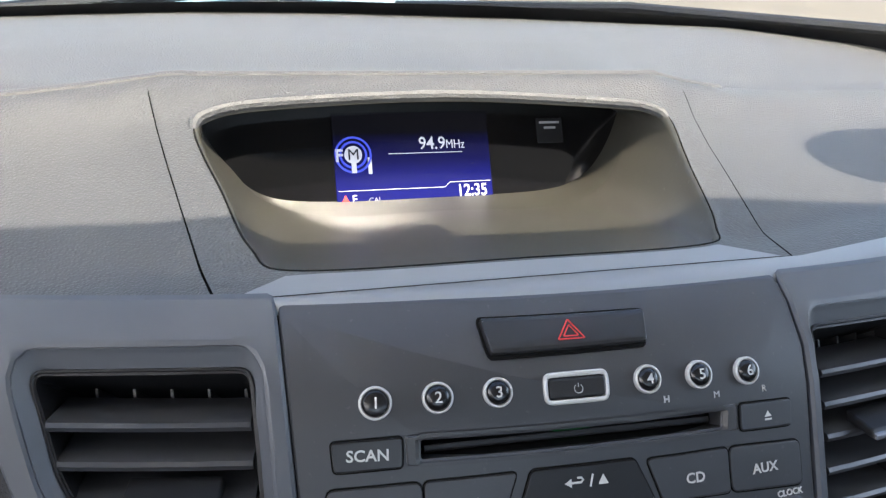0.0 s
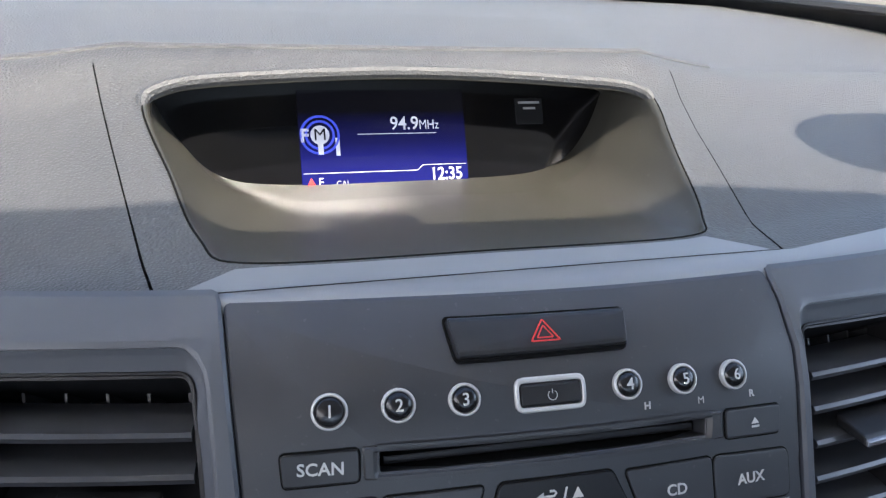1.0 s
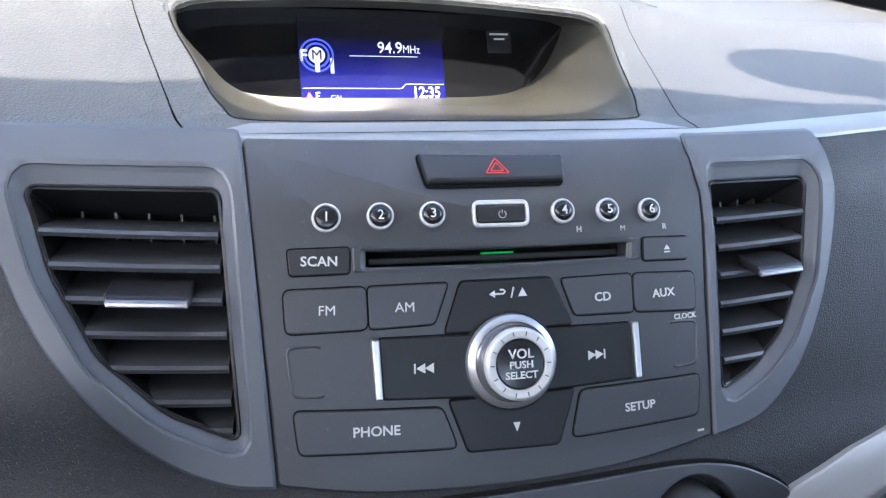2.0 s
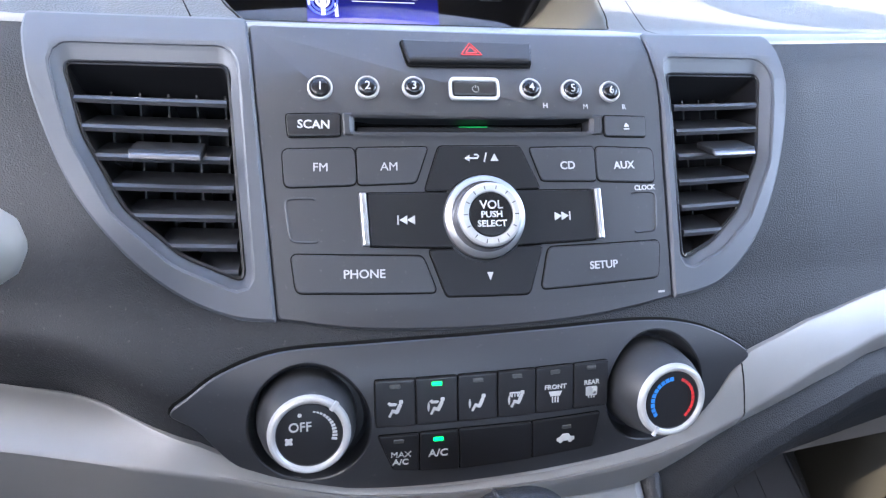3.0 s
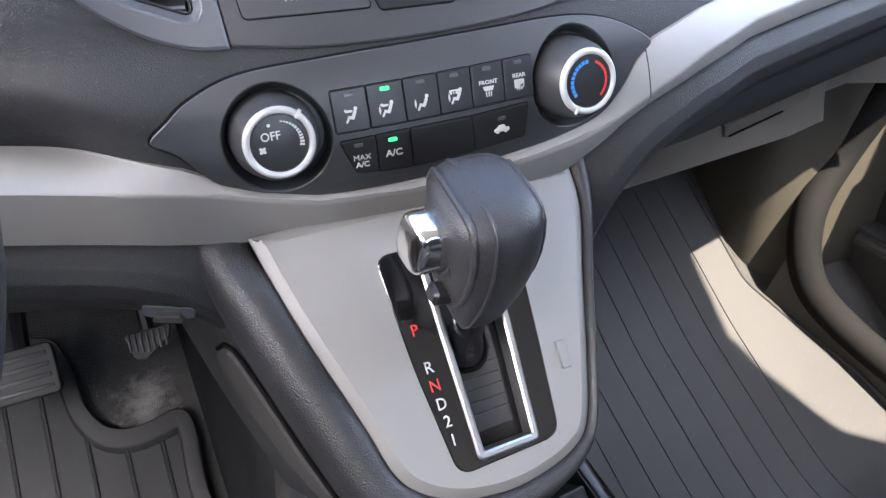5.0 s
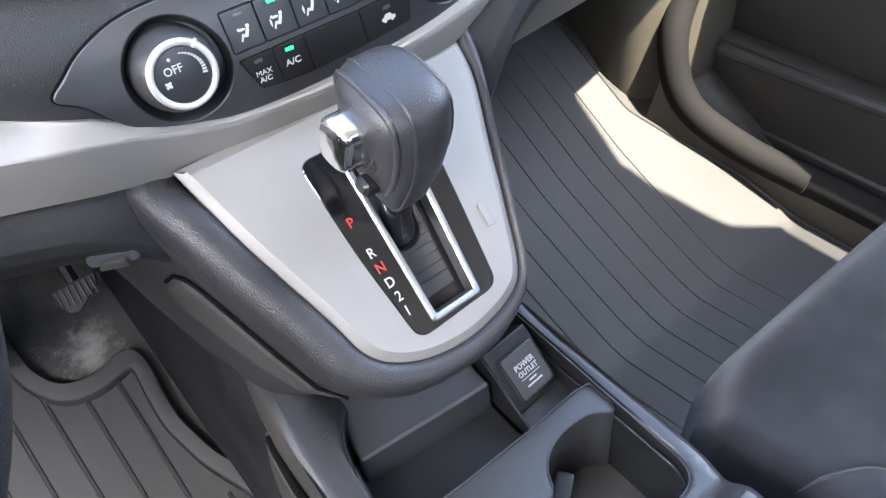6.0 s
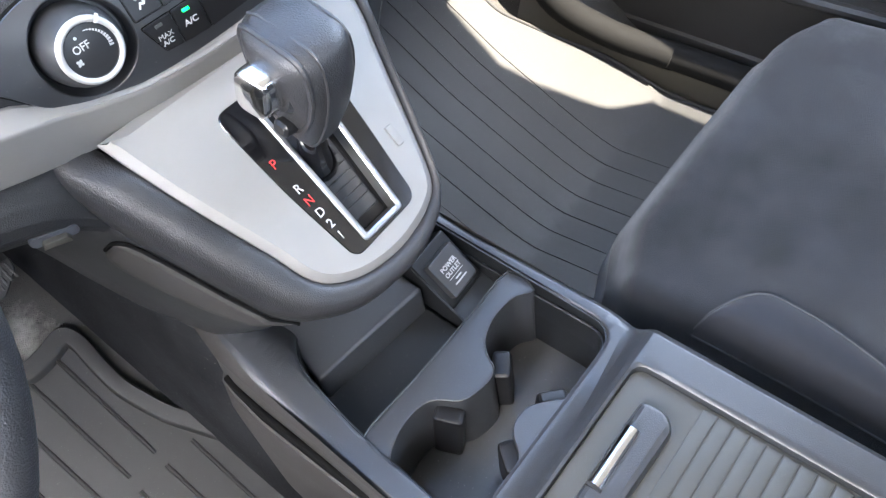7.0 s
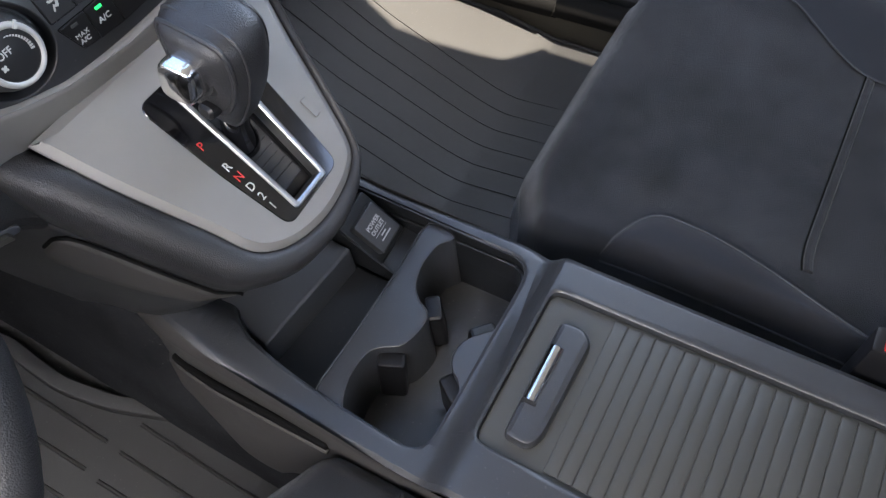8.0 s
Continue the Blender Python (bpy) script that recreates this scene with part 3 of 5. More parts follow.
# knee panels under the band, curling away below
for side, x0, x1 in ((-1, -.76, -.108), (1, .083, .76)):
    n = 60

    def knee(u, v, side=side, x0=x0, x1=x1):
        x = x0 + (x1 - x0) * u
        b = float(np.interp(x, BX, BB))
        edge = (x - x1) if side < 0 else (x0 - x)
        sink = .095 * math.exp(edge / .020)
        y0 = front(x, b)
        k = v * 9
        ys = np.interp(k, range(10), (.002, -.004, -.0115, -.0140, -.0115, -.003, .016, .060, .150, .320))
        zs = np.interp(k, range(10), (.001, -.003, -.010, -.019, -.029, -.039, -.050, -.090, -.150, -.185))
        return Vector((x, y0 + ys + .3 * sink * min(1, k / 4) * .0, b + zs - sink * min(1, k / 3)))
    knee_panel = part("knee_panel", grid([1 - (1 - i / n) ** 1.6 if side < 0 else (i / n) ** 1.6 for i in range(n + 1)], [i / 54 for i in range(55)], knee), PAD, None)
    tagged(knee_panel, "black padded lower dashboard panel over the footwell", "panel", "lower panels", "structure")

# lower face and underside behind the passenger knee panel
# the outer end is drawn rearward to shade the kick panel
GX = (.13, .16, .20, .24, .33, .44, .50, .56, .60, .70)
G_TOP = ((-.170, -.143, -.115, -.098, -.072, -.060, -.050, .0, .005, -.045), (.606, .602, .604, .606, .610, .612, .612, .612, .612, .612))
G_LOW = ((-.170, -.146, -.112, -.096, -.085, -.078, -.066, -.012, -.005, -.055), (.604, .596, .574, .564, .560, .560, .560, .560, .560, .560))


def lower_face(x, v):
    yt, zt, yl, zl = (float(np.interp(x, GX, q)) for q in (*G_TOP, *G_LOW))
    if v <= .6:
        k = v / .6
        return Vector((x, yt + (yl - yt) * k, zt + (zl - zt) * k))
    k = (v - .6) / .4
    return Vector((x, yl + .48 * k, zl + .004 * k - .004 * math.sin(k * 3.1)))


glove = part("glovebox_underside", grid([.13 + i * .01 for i in range(58)], [0, .15, .3, .45, .57, .6, .62, .7, .85, 1], lower_face), GLOVE, None, "", 50)
tagged(glove, "dark underside of the glovebox, browned by painted bounce light", "panel", kind="structure")
latch = thing("underside_bracket", (.40, -.075, .575), "small grey bracket under the glovebox", "bracket")
part("plate", box(-.055, -.0035, -.0045, .055, .0035, .008, by(Matrix.Translation((.405, -.0735, .592)) @ pose(0, 0, 0, 0, -8, 4)), .002), GLOVE, latch)
part("slot", box(-.050, -.0045, -.0062, .020, -.003, -.0042, by(Matrix.Translation((.405, -.0735, .592)) @ pose(0, 0, 0, 0, -8, 4)), .0005), GAP, latch)


# ---- air vents ----
def vent(side, outline, hole, tab_x):
    x_in = -.15 if side < 0 else .14
    v = thing("air_vent", on_front(x_in, .776), "slate plastic air vent with black louvres and a chrome-edged tab", "air vent", "dashboard vents")
    frame_bm = holed(inset(outline, .0001), [inset(hole, -.0052)], .0022, .010, on_front, .0012, .012, .0010)
    part("bezel", frame_bm, BEZEL, v, "slate grey satin bezel")
    n = len(hole)
    part("bezel_lip", loft([lift(inset(hole, -.0058), .0008), lift(inset(hole, -.0050), .0006), lift(inset(hole, -.0040), -.0010), lift(inset(hole, -.0012), -.0040), lift(inset(hole, -.0004), -.0048), lift(inset(hole, -.0002), -.010)], on_front, (False, False), .015), BEZEL, v)
    part("liner", loft([lift(inset(hole, -.0010), -.0040), lift(inset(hole, .0004), -.0044), lift(inset(hole, .0004), -.052)], on_front, (False, True), .02), BLACK, v, "black inner duct")
    rows = [.8655, .8538, .8420, .8300, .8180, .8060, .7955]
    for k, z in enumerate(rows):
        xs_in = [p for p in np.arange(-.25, .25, .001) if inside(hole, p, z + .005)]
        if len(xs_in) < 8:
            continue
        a, b = min(xs_in) + .001, max(xs_in) - .001
        prof = [(-.0056, .0014), (-.0040, .0006), (-.0034, -.0008), (-.0044, -.0022), (-.0060, -.0020), (-.024, .0072), (-.024, .0088)]
        prof = [(h, dz + .004) for h, dz in prof]
        bm = bmesh.new()
        ends = []
        for i in range(9):
            x = a + (b - a) * i / 8
            ends.append([bm.verts.new(on_front(x, z + dz - .004, h)) for h, dz in prof])
        for p, q in zip(ends, ends[1:]):
            for i in range(len(prof)):
                j = (i + 1) % len(prof)
                bm.faces.new((p[i], p[j], q[j], q[i]))
        bm.faces.new(ends[0])
        bm.faces.new(ends[-1])
        part("louvre", bm, LOUVRE, v)
    for k in range(6):
        x = (-.1735 + k * .0135) if side < 0 else (.112 + k * .0115)
        zs_in = [p for p in np.arange(.78, .89, .001) if inside(hole, x, p)]
        if len(zs_in) > 5:
            part("vane", box(-.0005, min(zs_in) + .001, -.048, .0005, max(zs_in) - .001, -.0255, lambda a, b, h, x=x: on_front(x + a, b, h)), PLASTIC, v)
    sloped = lambda a, b, h: on_front(a, .8425 + b + .45 * (.0042 - h), h)
    w = .0158 if side < 0 else .0140
    tab = part("tab", slab(rounded(rect(tab_x - w, -.0030, tab_x + w, .0008), .0012), -.008, .0042, sloped, .0012), BLACK, v)
    part("tab_lip", slab(rounded(rect(tab_x - w + .0006, -.0031, tab_x + w - .0006, -.0004), .0008), .0026, .0050, sloped, .0008), LIP, tab, "glossy dark lip")
    part("border_line", tube([tuple(on_front(*p, -.0038)) for p in inset(hole, -.0006)], .0007, 6, True), BLACK, v)


vent(-1, BEZEL_L, HOLE_L, -.1425)
vent(1, BEZEL_R, HOLE_R, .1415)

# ---- radio ----
radio = thing("car_radio", on_front(0, .772), "charcoal car radio with CD slot, buttons and volume knob", "radio")
FACE = rounded(curved(mm(-98.3, 776, -60, 771.8, 0, 770.6, 55, 772.4, 97.5, 777), 6, False) + mm(98.4, 836, 101, 895, 50, 895, -50, 895, -103.4, 895, -101, 836), .002, 2)
SO = rounded(mm(-58.6, 859.2, 58.4, 858.9, 57.6, 853.4, -58.9, 853.4), .0008)
part("faceplate", holed(FACE, [SO], .0012, .012, on_front, .0008, .012, .0003), RADIO, radio)


def key(name, outline, h=.0021, mat=BUTTON, r=.0016, gap=.0006, parent=None, label="", dome=0.0, base=.0012):
    p = rounded(outline, r)
    b = part(name, slab(p, base - .001, base + h - .0012, on_front, .00045, .02, dome), mat, parent or radio, label)
    part("gap", slab(inset(p, -gap), base - .003, base + .0002, on_front, .0001, .02), GAP, b)
    return b


def mark(body, x, z, size, h=.0024, mat=WHITE, parent=None, wide=1.04, bold=.00009):
    return lettering(body, size, front_frame(x / 1000, z / 1000, h), mat, parent or radio, wide=wide, bold=bold)


# hazard button
hazard = thing("hazard_button", on_front(0, .884), "black hazard warning button with a red triangle outline", "button")
HZ = rounded(mm(-32.4, 889.6, 33, 889.4, 30.4, 881.8, -30.6, 881.4), .0012)
part("cap", slab(HZ, -.004, .0046, on_front, .0010, .02), BUTTON, hazard)
part("gap", slab(inset(HZ, -.0009), -.003, .0015, on_front, .0001, .02), GAP, hazard)
for r, w in ((.0060, .00028), (.0034, .00026)):
    tri = [(r * math.cos(a), r * math.sin(a) * .85 - .0006) for a in (math.pi / 2, math.pi * 7 / 6, math.pi * 11 / 6)]
    part("red_triangle", tube([(*p, 0) for p in rounded(tri, .0004, 2)], w, 6, True, by(front_frame(.0006, .8856, .0047))), RED, hazard)

# six preset buttons and the power key
for k, (x, z, r) in enumerate(((-73.3, 871, 6.3), (-51.5, 871.6, 6.0), (-29.8, 872, 5.8), (28.3, 872, 5.8), (50, 871.6, 5.8), (71, 870.9, 5.8))):
    place = by(front_frame(x / 1000, z / 1000, .0012))
    r *= .00093
    b = part("preset_button", lathe([(r - .0013, -.001), (r - .0013, .0016), (r - .0019, .0024), (r * .45, .0029), (0, .0030)], place, 40), DOME, radio, "round black preset button with a number")
    part("ring", lathe([(r, -.001), (r, .0013), (r - .0003, .0017), (r - .0008, .0018), (r - .0011, .0013), (r - .0011, -.001)], place, 40), RINGS, b, "pale ring")
    lettering(str(k + 1), .0056, front_frame(x / 1000, z / 1000, .0042), WHITE, b, bold=.00005)
for body, x, z in (("H", 35.5, 865), ("M", 57, 864.5), ("R", 78.5, 864.2)):
    mark(body, x, z, .0035, .0013, GREY_PRINT)
PW = rounded(mm(-12.6, 876.2, 12.6, 876.2, 12.0, 867, -12.9, 867), .0030)
pw = part("power_key", slab(inset(PW, .0017), 0, .0032, on_front, .0007), BUTTON, radio)
part("ring", holed(PW, [inset(PW, .0014)], .0030, .003, on_front, .0004, 0), RINGS, pw, "pale frame")
part("power_sign", merged(tube([(.0016 * math.sin(a), .0016 * math.cos(a), 0) for a in [.6 + i * .24 for i in range(22)]], .00018, 5), tube([(0, .0006, 0), (0, .0021, 0)], .00018, 5)), GREY_PRINT, pw).data.transform(front_frame(0, .8713, .0033))

# disc slot
SB = rounded(mm(-64, 861, 65, 860.6, 64.4, 851.8, -64, 851.6), .001)
slot = part("disc_slot", holed(SB, [SO], .0024, .004, on_front, .0007, .02, .0022), PLASTIC, radio)
part("slot_inside", loft([lift(inset(SO, -.0004), .0010), lift(inset(SO, .0004), -.014)], on_front, (False, True)), GAP, slot)
part("shutter", slab(rect(-.057, .8540, .057, .8565), -.012, -.0050, on_front, .0004), BLACK, slot)
part("slot_lamp", slab(mm(-6.4, 858.0, 8.0, 858.0, 6.4, 854.6, -8.2, 854.6), -.0110, -.0085, on_front, .0002), surface("green_slot_lamp", (.01, .28, .06), .35, glow=(.01, .8, .10, .035)), slot, "green lit strip")
key("scan_key", mm(-89.4, 859.8, -65, 860.6, -65.6, 851.4, -89, 850.6), .0026)
mark("SCAN", -77.2, 855.6, .0055, h=.0030)
key("eject_key", mm(66.4, 860.2, 90, 859.4, 89, 850.4, 66, 851.2), .0024, RADIO)
part("eject_sign", merged(slab([(-.0016, .0004), (.0016, .0004), (0, .0026)], 0, .0002, by(front_frame(.078, .8545, .0028)), .00005), slab(rect(-.0016, -.0010, .0016, -.0003), 0, .0002, by(front_frame(.078, .8545, .0028)), .00005)), WHITE, radio)

key("band_key", mm(-92, 845.4, -59.4, 846.4, -59.6, 831, -92, 829.8), mat=RADIO, r=.003)
key("band_key", mm(-58.6, 846.4, -25.2, 847, -32, 832, -58.8, 831), mat=RADIO, r=.002)
mark("FM", -75.4, 838, .0056)
mark("AM", -44, 838.5, .0056)
key("source_key", mm(25, 846.4, 59.2, 846.4, 59.2, 831.2, 30.4, 832), mat=RADIO, r=.002)
key("source_key", mm(60, 846.4, 92.4, 844.8, 92.2, 829.4, 60, 831.2), mat=RADIO, r=.003)
mark("CD", 44.2, 838.2, .0054)
mark("AUX", 75, 837.6, .0053)
mark("CLOCK", 86.3, 827.2, .0034, .0014)
key("phone_key", mm(-91, 802.4, -31, 801.2, -25.4, 785.6, -89.6, 786.6), mat=RADIO, r=.003)
mark("PHONE", -58.6, 794, .0056)
key("setup_key", mm(31, 803, 92, 803, 90, 786.4, 26, 785), mat=RADIO, r=.003)
mark("SETUP", 59.4, 793.8, .0053)
part("printed_bar", slab(rect(.0895, .7792, .0932, .7801), 0, .0013, on_front, .0001), PILLAR, radio)
key("menu_key", mm(-20, 847.2, 20, 847.2, 29, 828.6, -28, 828.4), .0024, BLACK, r=.002)
key("menu_key", mm(-28, 803.6, 28, 804, 19.6, 783.2, -21, 783.8), .0024, BLACK, r=.002)
key("skip_key", mm(-55.2, 827.4, -14, 827.6, -14, 804.4, -55, 805.6), .0030, BLACK, r=.001)
key("skip_key", mm(14, 828, 56, 827.2, 56.6, 805.4, 14, 804.6), .0030, BLACK, r=.001)
for x in (-57.2, 58.0):
    part("silver_bar", slab(rounded(mm(x - 1.7, 827.6, x + 1.7, 827.6, x + 2.0, 805.4, x - 1.4, 805.4), .0008), 0, .0052, on_front, .0010), SATIN, radio, "satin silver end bar of the skip key")
# shallow frames beside the skip keys
for sx in (-1, 1):
    edge = rounded([(sx * .0780, .8256), (sx * .0922, .8250), (sx * .0910, .8076), (sx * .0780, .8072)], .003)
    line = [p for p in edge if abs(p[0]) > .0785]
    first = max(range(len(line)), key=lambda i: line[i][1] - abs(line[i][0]))
    part("dummy_panel", tube([tuple(on_front(*p, .0010)) for p in line[first:] + line[:first]], .0007, 6), RADIO, radio)
for x, d in ((-38, -1), (39, 1)):
    m = by(front_frame(x / 1000, .8162, .0032))
    part("skip_sign", merged(*[slab([(d * a, .0021), (d * a, -.0021), (d * (a + .0038), 0)], 0, .0002, m, .00005) for a in (-.0042, -.0006)], slab(rect(d * .0034 if d > 0 else -.0041, -.0021, .0041 if d > 0 else -.0034, .0021), 0, .0002, m, .00005)), WHITE, radio)
m = by(front_frame(.0005, .8424, .0026))
part("back_sign", merged(tube([(-.0015, .0013, 0), (.0000, .0013, 0), (.0007, .0006, 0), (.0000, -.0004, 0), (-.0048, -.0004, 0)], .00042, 6, False, by(front_frame(-.0018, .8424, .0026))),
                         slab([(-.0070, -.0004), (-.0044, .0012), (-.0044, -.0020)], 0, .0002, by(front_frame(-.0012, .8424, .0026)), .00005),
                         slab(rect(.0002, -.0022, .0009, .0024), 0, .0002, by(front_frame(.0016, .8424, .0026, -15)), .00005),
                         slab([(.0042, -.0018), (.0082, -.0018), (.0062, .0018)], 0, .0002, m, .00005)), WHITE, radio)
part("down_sign", slab([(-.0016, .0022), (.0016, .0022), (0, -.0018)], 0, .0002, by(front_frame(.0005, .7915, .0026)), .00005), WHITE, radio)
# volume knob
KN = front_frame(-.0005, .8168, .0012)
part("knob_well", lathe([(.0215, -.001), (.0215, .0012), (.0205, .0014), (.0190, .0002)], by(KN), 64), BLACK, radio)
knob = part("volume_knob", lathe([(.0200, 0), (.0200, .0022), (.0196, .0040), (.0182, .0052), (.0168, .0057)], by(KN), 72), BRUSHED, radio, "satin silver volume knob with a black cap")
part("neck", lathe([(.0170, .0050), (.0160, .0060), (.0152, .0075), (.0150, .0112)], by(KN), 72), LIP, knob, "dark polished neck")
part("ring", lathe([(.0150, .0108), (.0151, .0122), (.0147, .0133), (.0136, .0140), (.0116, .0139), (.0107, .0134), (.0103, .0120)], by(KN), 72), RINGS, knob, "pale silver ring")
part("cap", lathe([(.0104, .006), (.0104, .0128), (.0098, .0135), (.005, .0140), (0, .0141)], by(KN), 48), DOME, knob)
for k in range(14):
    a = 2 * math.pi * k / 14
    part("grip_notch", box(-.00022, -.0009, -.0002, .00022, .0009, .0002, by(KN @ pose(.0122 * math.cos(a), .0126 * math.sin(a), .0139, 0, 0, math.degrees(a) - 90))), PLASTIC, knob)
for body, dz, size in (("VOL", .0042, .0054), ("PUSH", -.0002, .0041), ("SELECT", -.0044, .0041)):
    lettering(body, size, KN @ pose(0, dz, .0144), WHITE, knob, wide=1.05, bold=.00010)

# ---- climate controls ----
climate = thing("climate_panel", on_front(0, .698), "charcoal climate control panel with two silver dials", "control panel")
PLATE = curved(mm(-146.5, 738.5, -138, 746.5, -124, 756, -99, 764, -57, 766.5, -15, 767.6, 31, 768.4, 73, 768.6, 99, 766, 120, 759.5, 139, 747.6, 128, 739, 117, 725, 102, 711.8, 76, 705, 44, 701.2, 0, 698.2, -42, 697.2, -72, 698.8, -102, 704, -120, 714, -135, 731), 5)
WELLS = ((-.0868, .7322), (.0825, .7368))


def dial_frame(x, y, z, nx, nz):
    """Frame at the foot of a dial whose face centre is given."""
    n = Vector((nx, -1, nz)).normalized()
    a = Vector((0, 0, 1)).cross(n).normalized() * -1
    a = a if a.x > 0 else -a
    return Matrix.Translation(Vector((x, y, z)) - .0200 * n) @ Matrix((a, n.cross(a), n)).transposed().to_4x4()


DIALS = (dial_frame(-.0884, -.2200, .7366, -.04, .22), dial_frame(.0826, -.2325, .7412, .02, .22))
part("plate", holed(PLATE, [disc(x, z, .0272, 56) for x, z in WELLS], .0030, .012, on_front, .0006, .012, .0006), RADIO, climate)
part("edge_gap", holed(inset(PLATE, -.0015), [disc(x, z, .0278, 56) for x, z in WELLS], .0002, .008, on_front, .0002, .014, .0002), GAP, climate)


def on_dish(cx, cz):
    return lambda a, b, h: on_front(cx + a, cz + b, h)


for k, (x, z) in enumerate(WELLS):
    m = DIALS[k]
    lit = part("dial", lathe([(.0232, -.010), (.0228, .002), (.0214, .0100), (.0192, .0165), (.0178, .0186), (.0166, .0196), (.0150, .0194), (.0138, .0188), (.0134, .0178)], by(m), 72), PLASTIC, climate, ("fan speed dial with a silver ring", "temperature dial with a silver ring")[k])
    part("well", lathe([(.0274, .0026), (.0270, .0016), (.0267, .0004), (.0264, -.0030), (.0258, -.0065), (.0244, -.0080), (.0190, -.0085)], on_dish(x, z), 64), RADIO, lit)
    part("silver_ring", lathe([(.0184, .0166), (.0182, .0184), (.0175, .0200), (.0165, .0205), (.0154, .0203), (.0147, .0196), (.0144, .0182)], by(m), 72), RINGS, lit, "satin silver ring")
    part("cap", lathe([(.0146, .0150), (.0146, .0184), (.0140, .0191), (.007, .0196), (0, .0197)], by(m), 56), BUTTON, lit)
    a = math.radians(50 if k == 0 else 237)
    part("pointer", box(-.0009, -.0024, -.0004, .0009, .0026, .0010, by(m @ pose(.0168 * math.cos(a), .0168 * math.sin(a), .0201, 0, 0, math.degrees(a) - 90)), .0004), WHITE, lit)
    if k == 0:
        lettering("OFF", .0060, m @ pose(-.0040, .0040, .0198), WHITE, lit, wide=.95, bold=.00008)
        for i in range(12):
            a = math.radians(78 - i * 8.2)
            w = .0003 + .00008 * i
            part("scale_mark", box(-.00055, -w, 0, .00055, w, .0002, by(m @ pose(.0110 * math.cos(a), .0110 * math.sin(a), .0196, 0, 0, math.degrees(a) - 90))), WHITE, lit)
        for i in range(4):
            part("fan_sign", slab(disc(.0010, 0, .0011, 10, .0008), 0, .0002, by(m @ pose(-.0090, -.0022, .0196, 0, 0, 45 + 90 * i)), .00005), WHITE, lit)
        part("scale_mark", slab(disc(0, 0, .0009, 12), 0, .0002, by(m @ pose(-.0040, .0096, .0196)), .00005), WHITE, lit)
    else:
        for i in range(10):
            a = math.radians(96 + i * 13)
            part("cold_mark", box(-.0010, -.0010, 0, .0010, .0010, .0002, by(m @ pose(.0110 * math.cos(a), .0110 * math.sin(a), .0196, 0, 0, math.degrees(a)))), BLUE, lit)
        for i in range(10):
            a = math.radians(62 - i * 12)
            part("hot_mark", box(-.0007, -.0010, 0, .0007, .0010, .0002, by(m @ pose(.0111 * math.cos(a), .0111 * math.sin(a), .0196, 0, 0, math.degrees(a)))), RED, lit)


def ckey(name, outline, mat=BUTTON, h=.0024, r=.0012):
    return key(name, outline, h, mat, r, .0005, climate, base=.0032)


XC = [-57.8, -39.2, -19.6, -.6, 18.2, 37.4, 55.6]
for k in range(6):
    b = ckey("mode_button", mm(XC[k] + .3, 752.0 + .3 * k, XC[k + 1] - .3, 752.3 + .3 * k, XC[k + 1] - .3, 731.4 + .3 * k, XC[k] + .3, 731.2 + .3 * k))
    x = (XC[k] + XC[k + 1]) / 2000
    part("indicator", slab(rounded(rect(x - .0024, .7486 + .0004 * k, x + .0024, .7503 + .0004 * k), .0006), .004, .0048, on_front, .0002), GREEN_LED if k == 1 else DARK_LED, b, "lit green indicator" if k == 1 else "")
    m = front_frame(x, .7398 + .0002 * k, .0048)

    def dab(cx, cy, w, hgt, turn=0):
        return slab(rounded(rect(-w / 2, -hgt / 2, w / 2, hgt / 2), min(w, hgt) * .3, 2), 0, .0002, by(m @ pose(cx, cy, 0, 0, 0, turn)), .00004)
    if k < 4:
        bits = [dab(.0024, .0031, .0019, .0019), dab(.0013, .0001, .0017, .0044, -24), dab(-.0004, -.0014, .0034, .0015, -20), dab(-.0022, -.0025, .0011, .0032, -28)]
        if k < 2:
            bits += [dab(-.0014, .0020, .0034, .0013), dab(-.0030, .0026, .0014, .0009, 35), dab(.0002, .0021, .0012, .0006)]
        if k > 0:
            bits += [dab(-.0041, -.0002, .0011, .0024), dab(-.0041, -.0002, .0005, .0044)]
        if k == 3:
            bits += [dab(-.0012, .0032, .0052, .0007), dab(-.0034, .0022, .0007, .0020, 20), dab(.0006, .0020, .0007, .0020, -20), *[dab(-.0026 + i * .0013, .0020, .0005, .0017) for i in range(3)]]
        part("air_flow_sign", merged(*bits), WHITE, b)
    elif k == 4:
        lettering("FRONT", .0031, front_frame(x, .7444, .0048), WHITE, b, wide=1.1, bold=.00006)
        part("screen_sign", merged(slab([(-.0034, .0022), (.0034, .0022), (.0024, -.0002), (-.0024, -.0002)], 0, .0002, by(front_frame(x, .7402, .0046)), .00004), *[slab(rect(i * .0014 - .0003, -.0034, i * .0014 + .0003, -.0005), 0, .0002, by(front_frame(x, .7402, .0046)), .00004) for i in (-1, 0, 1)]), WHITE, b)
    else:
        lettering("REAR", .0031, front_frame(x, .7449, .0048), WHITE, b, wide=1.1, bold=.00006)
        ring = rounded(rect(-.0030, -.0022, .0030, .0024), .0006)
        part("screen_sign", merged(holed(ring, [inset(ring, .0007)], .0002, .0002, by(front_frame(x, .7406, .0046)), .00003, 0), *[slab(rect(i * .0014 - .0003, -.0034, i * .0014 + .0003, .0004), 0, .0002, by(front_frame(x, .7406, .0046)), .00004) for i in (-1, 0, 1)]), WHITE, b)
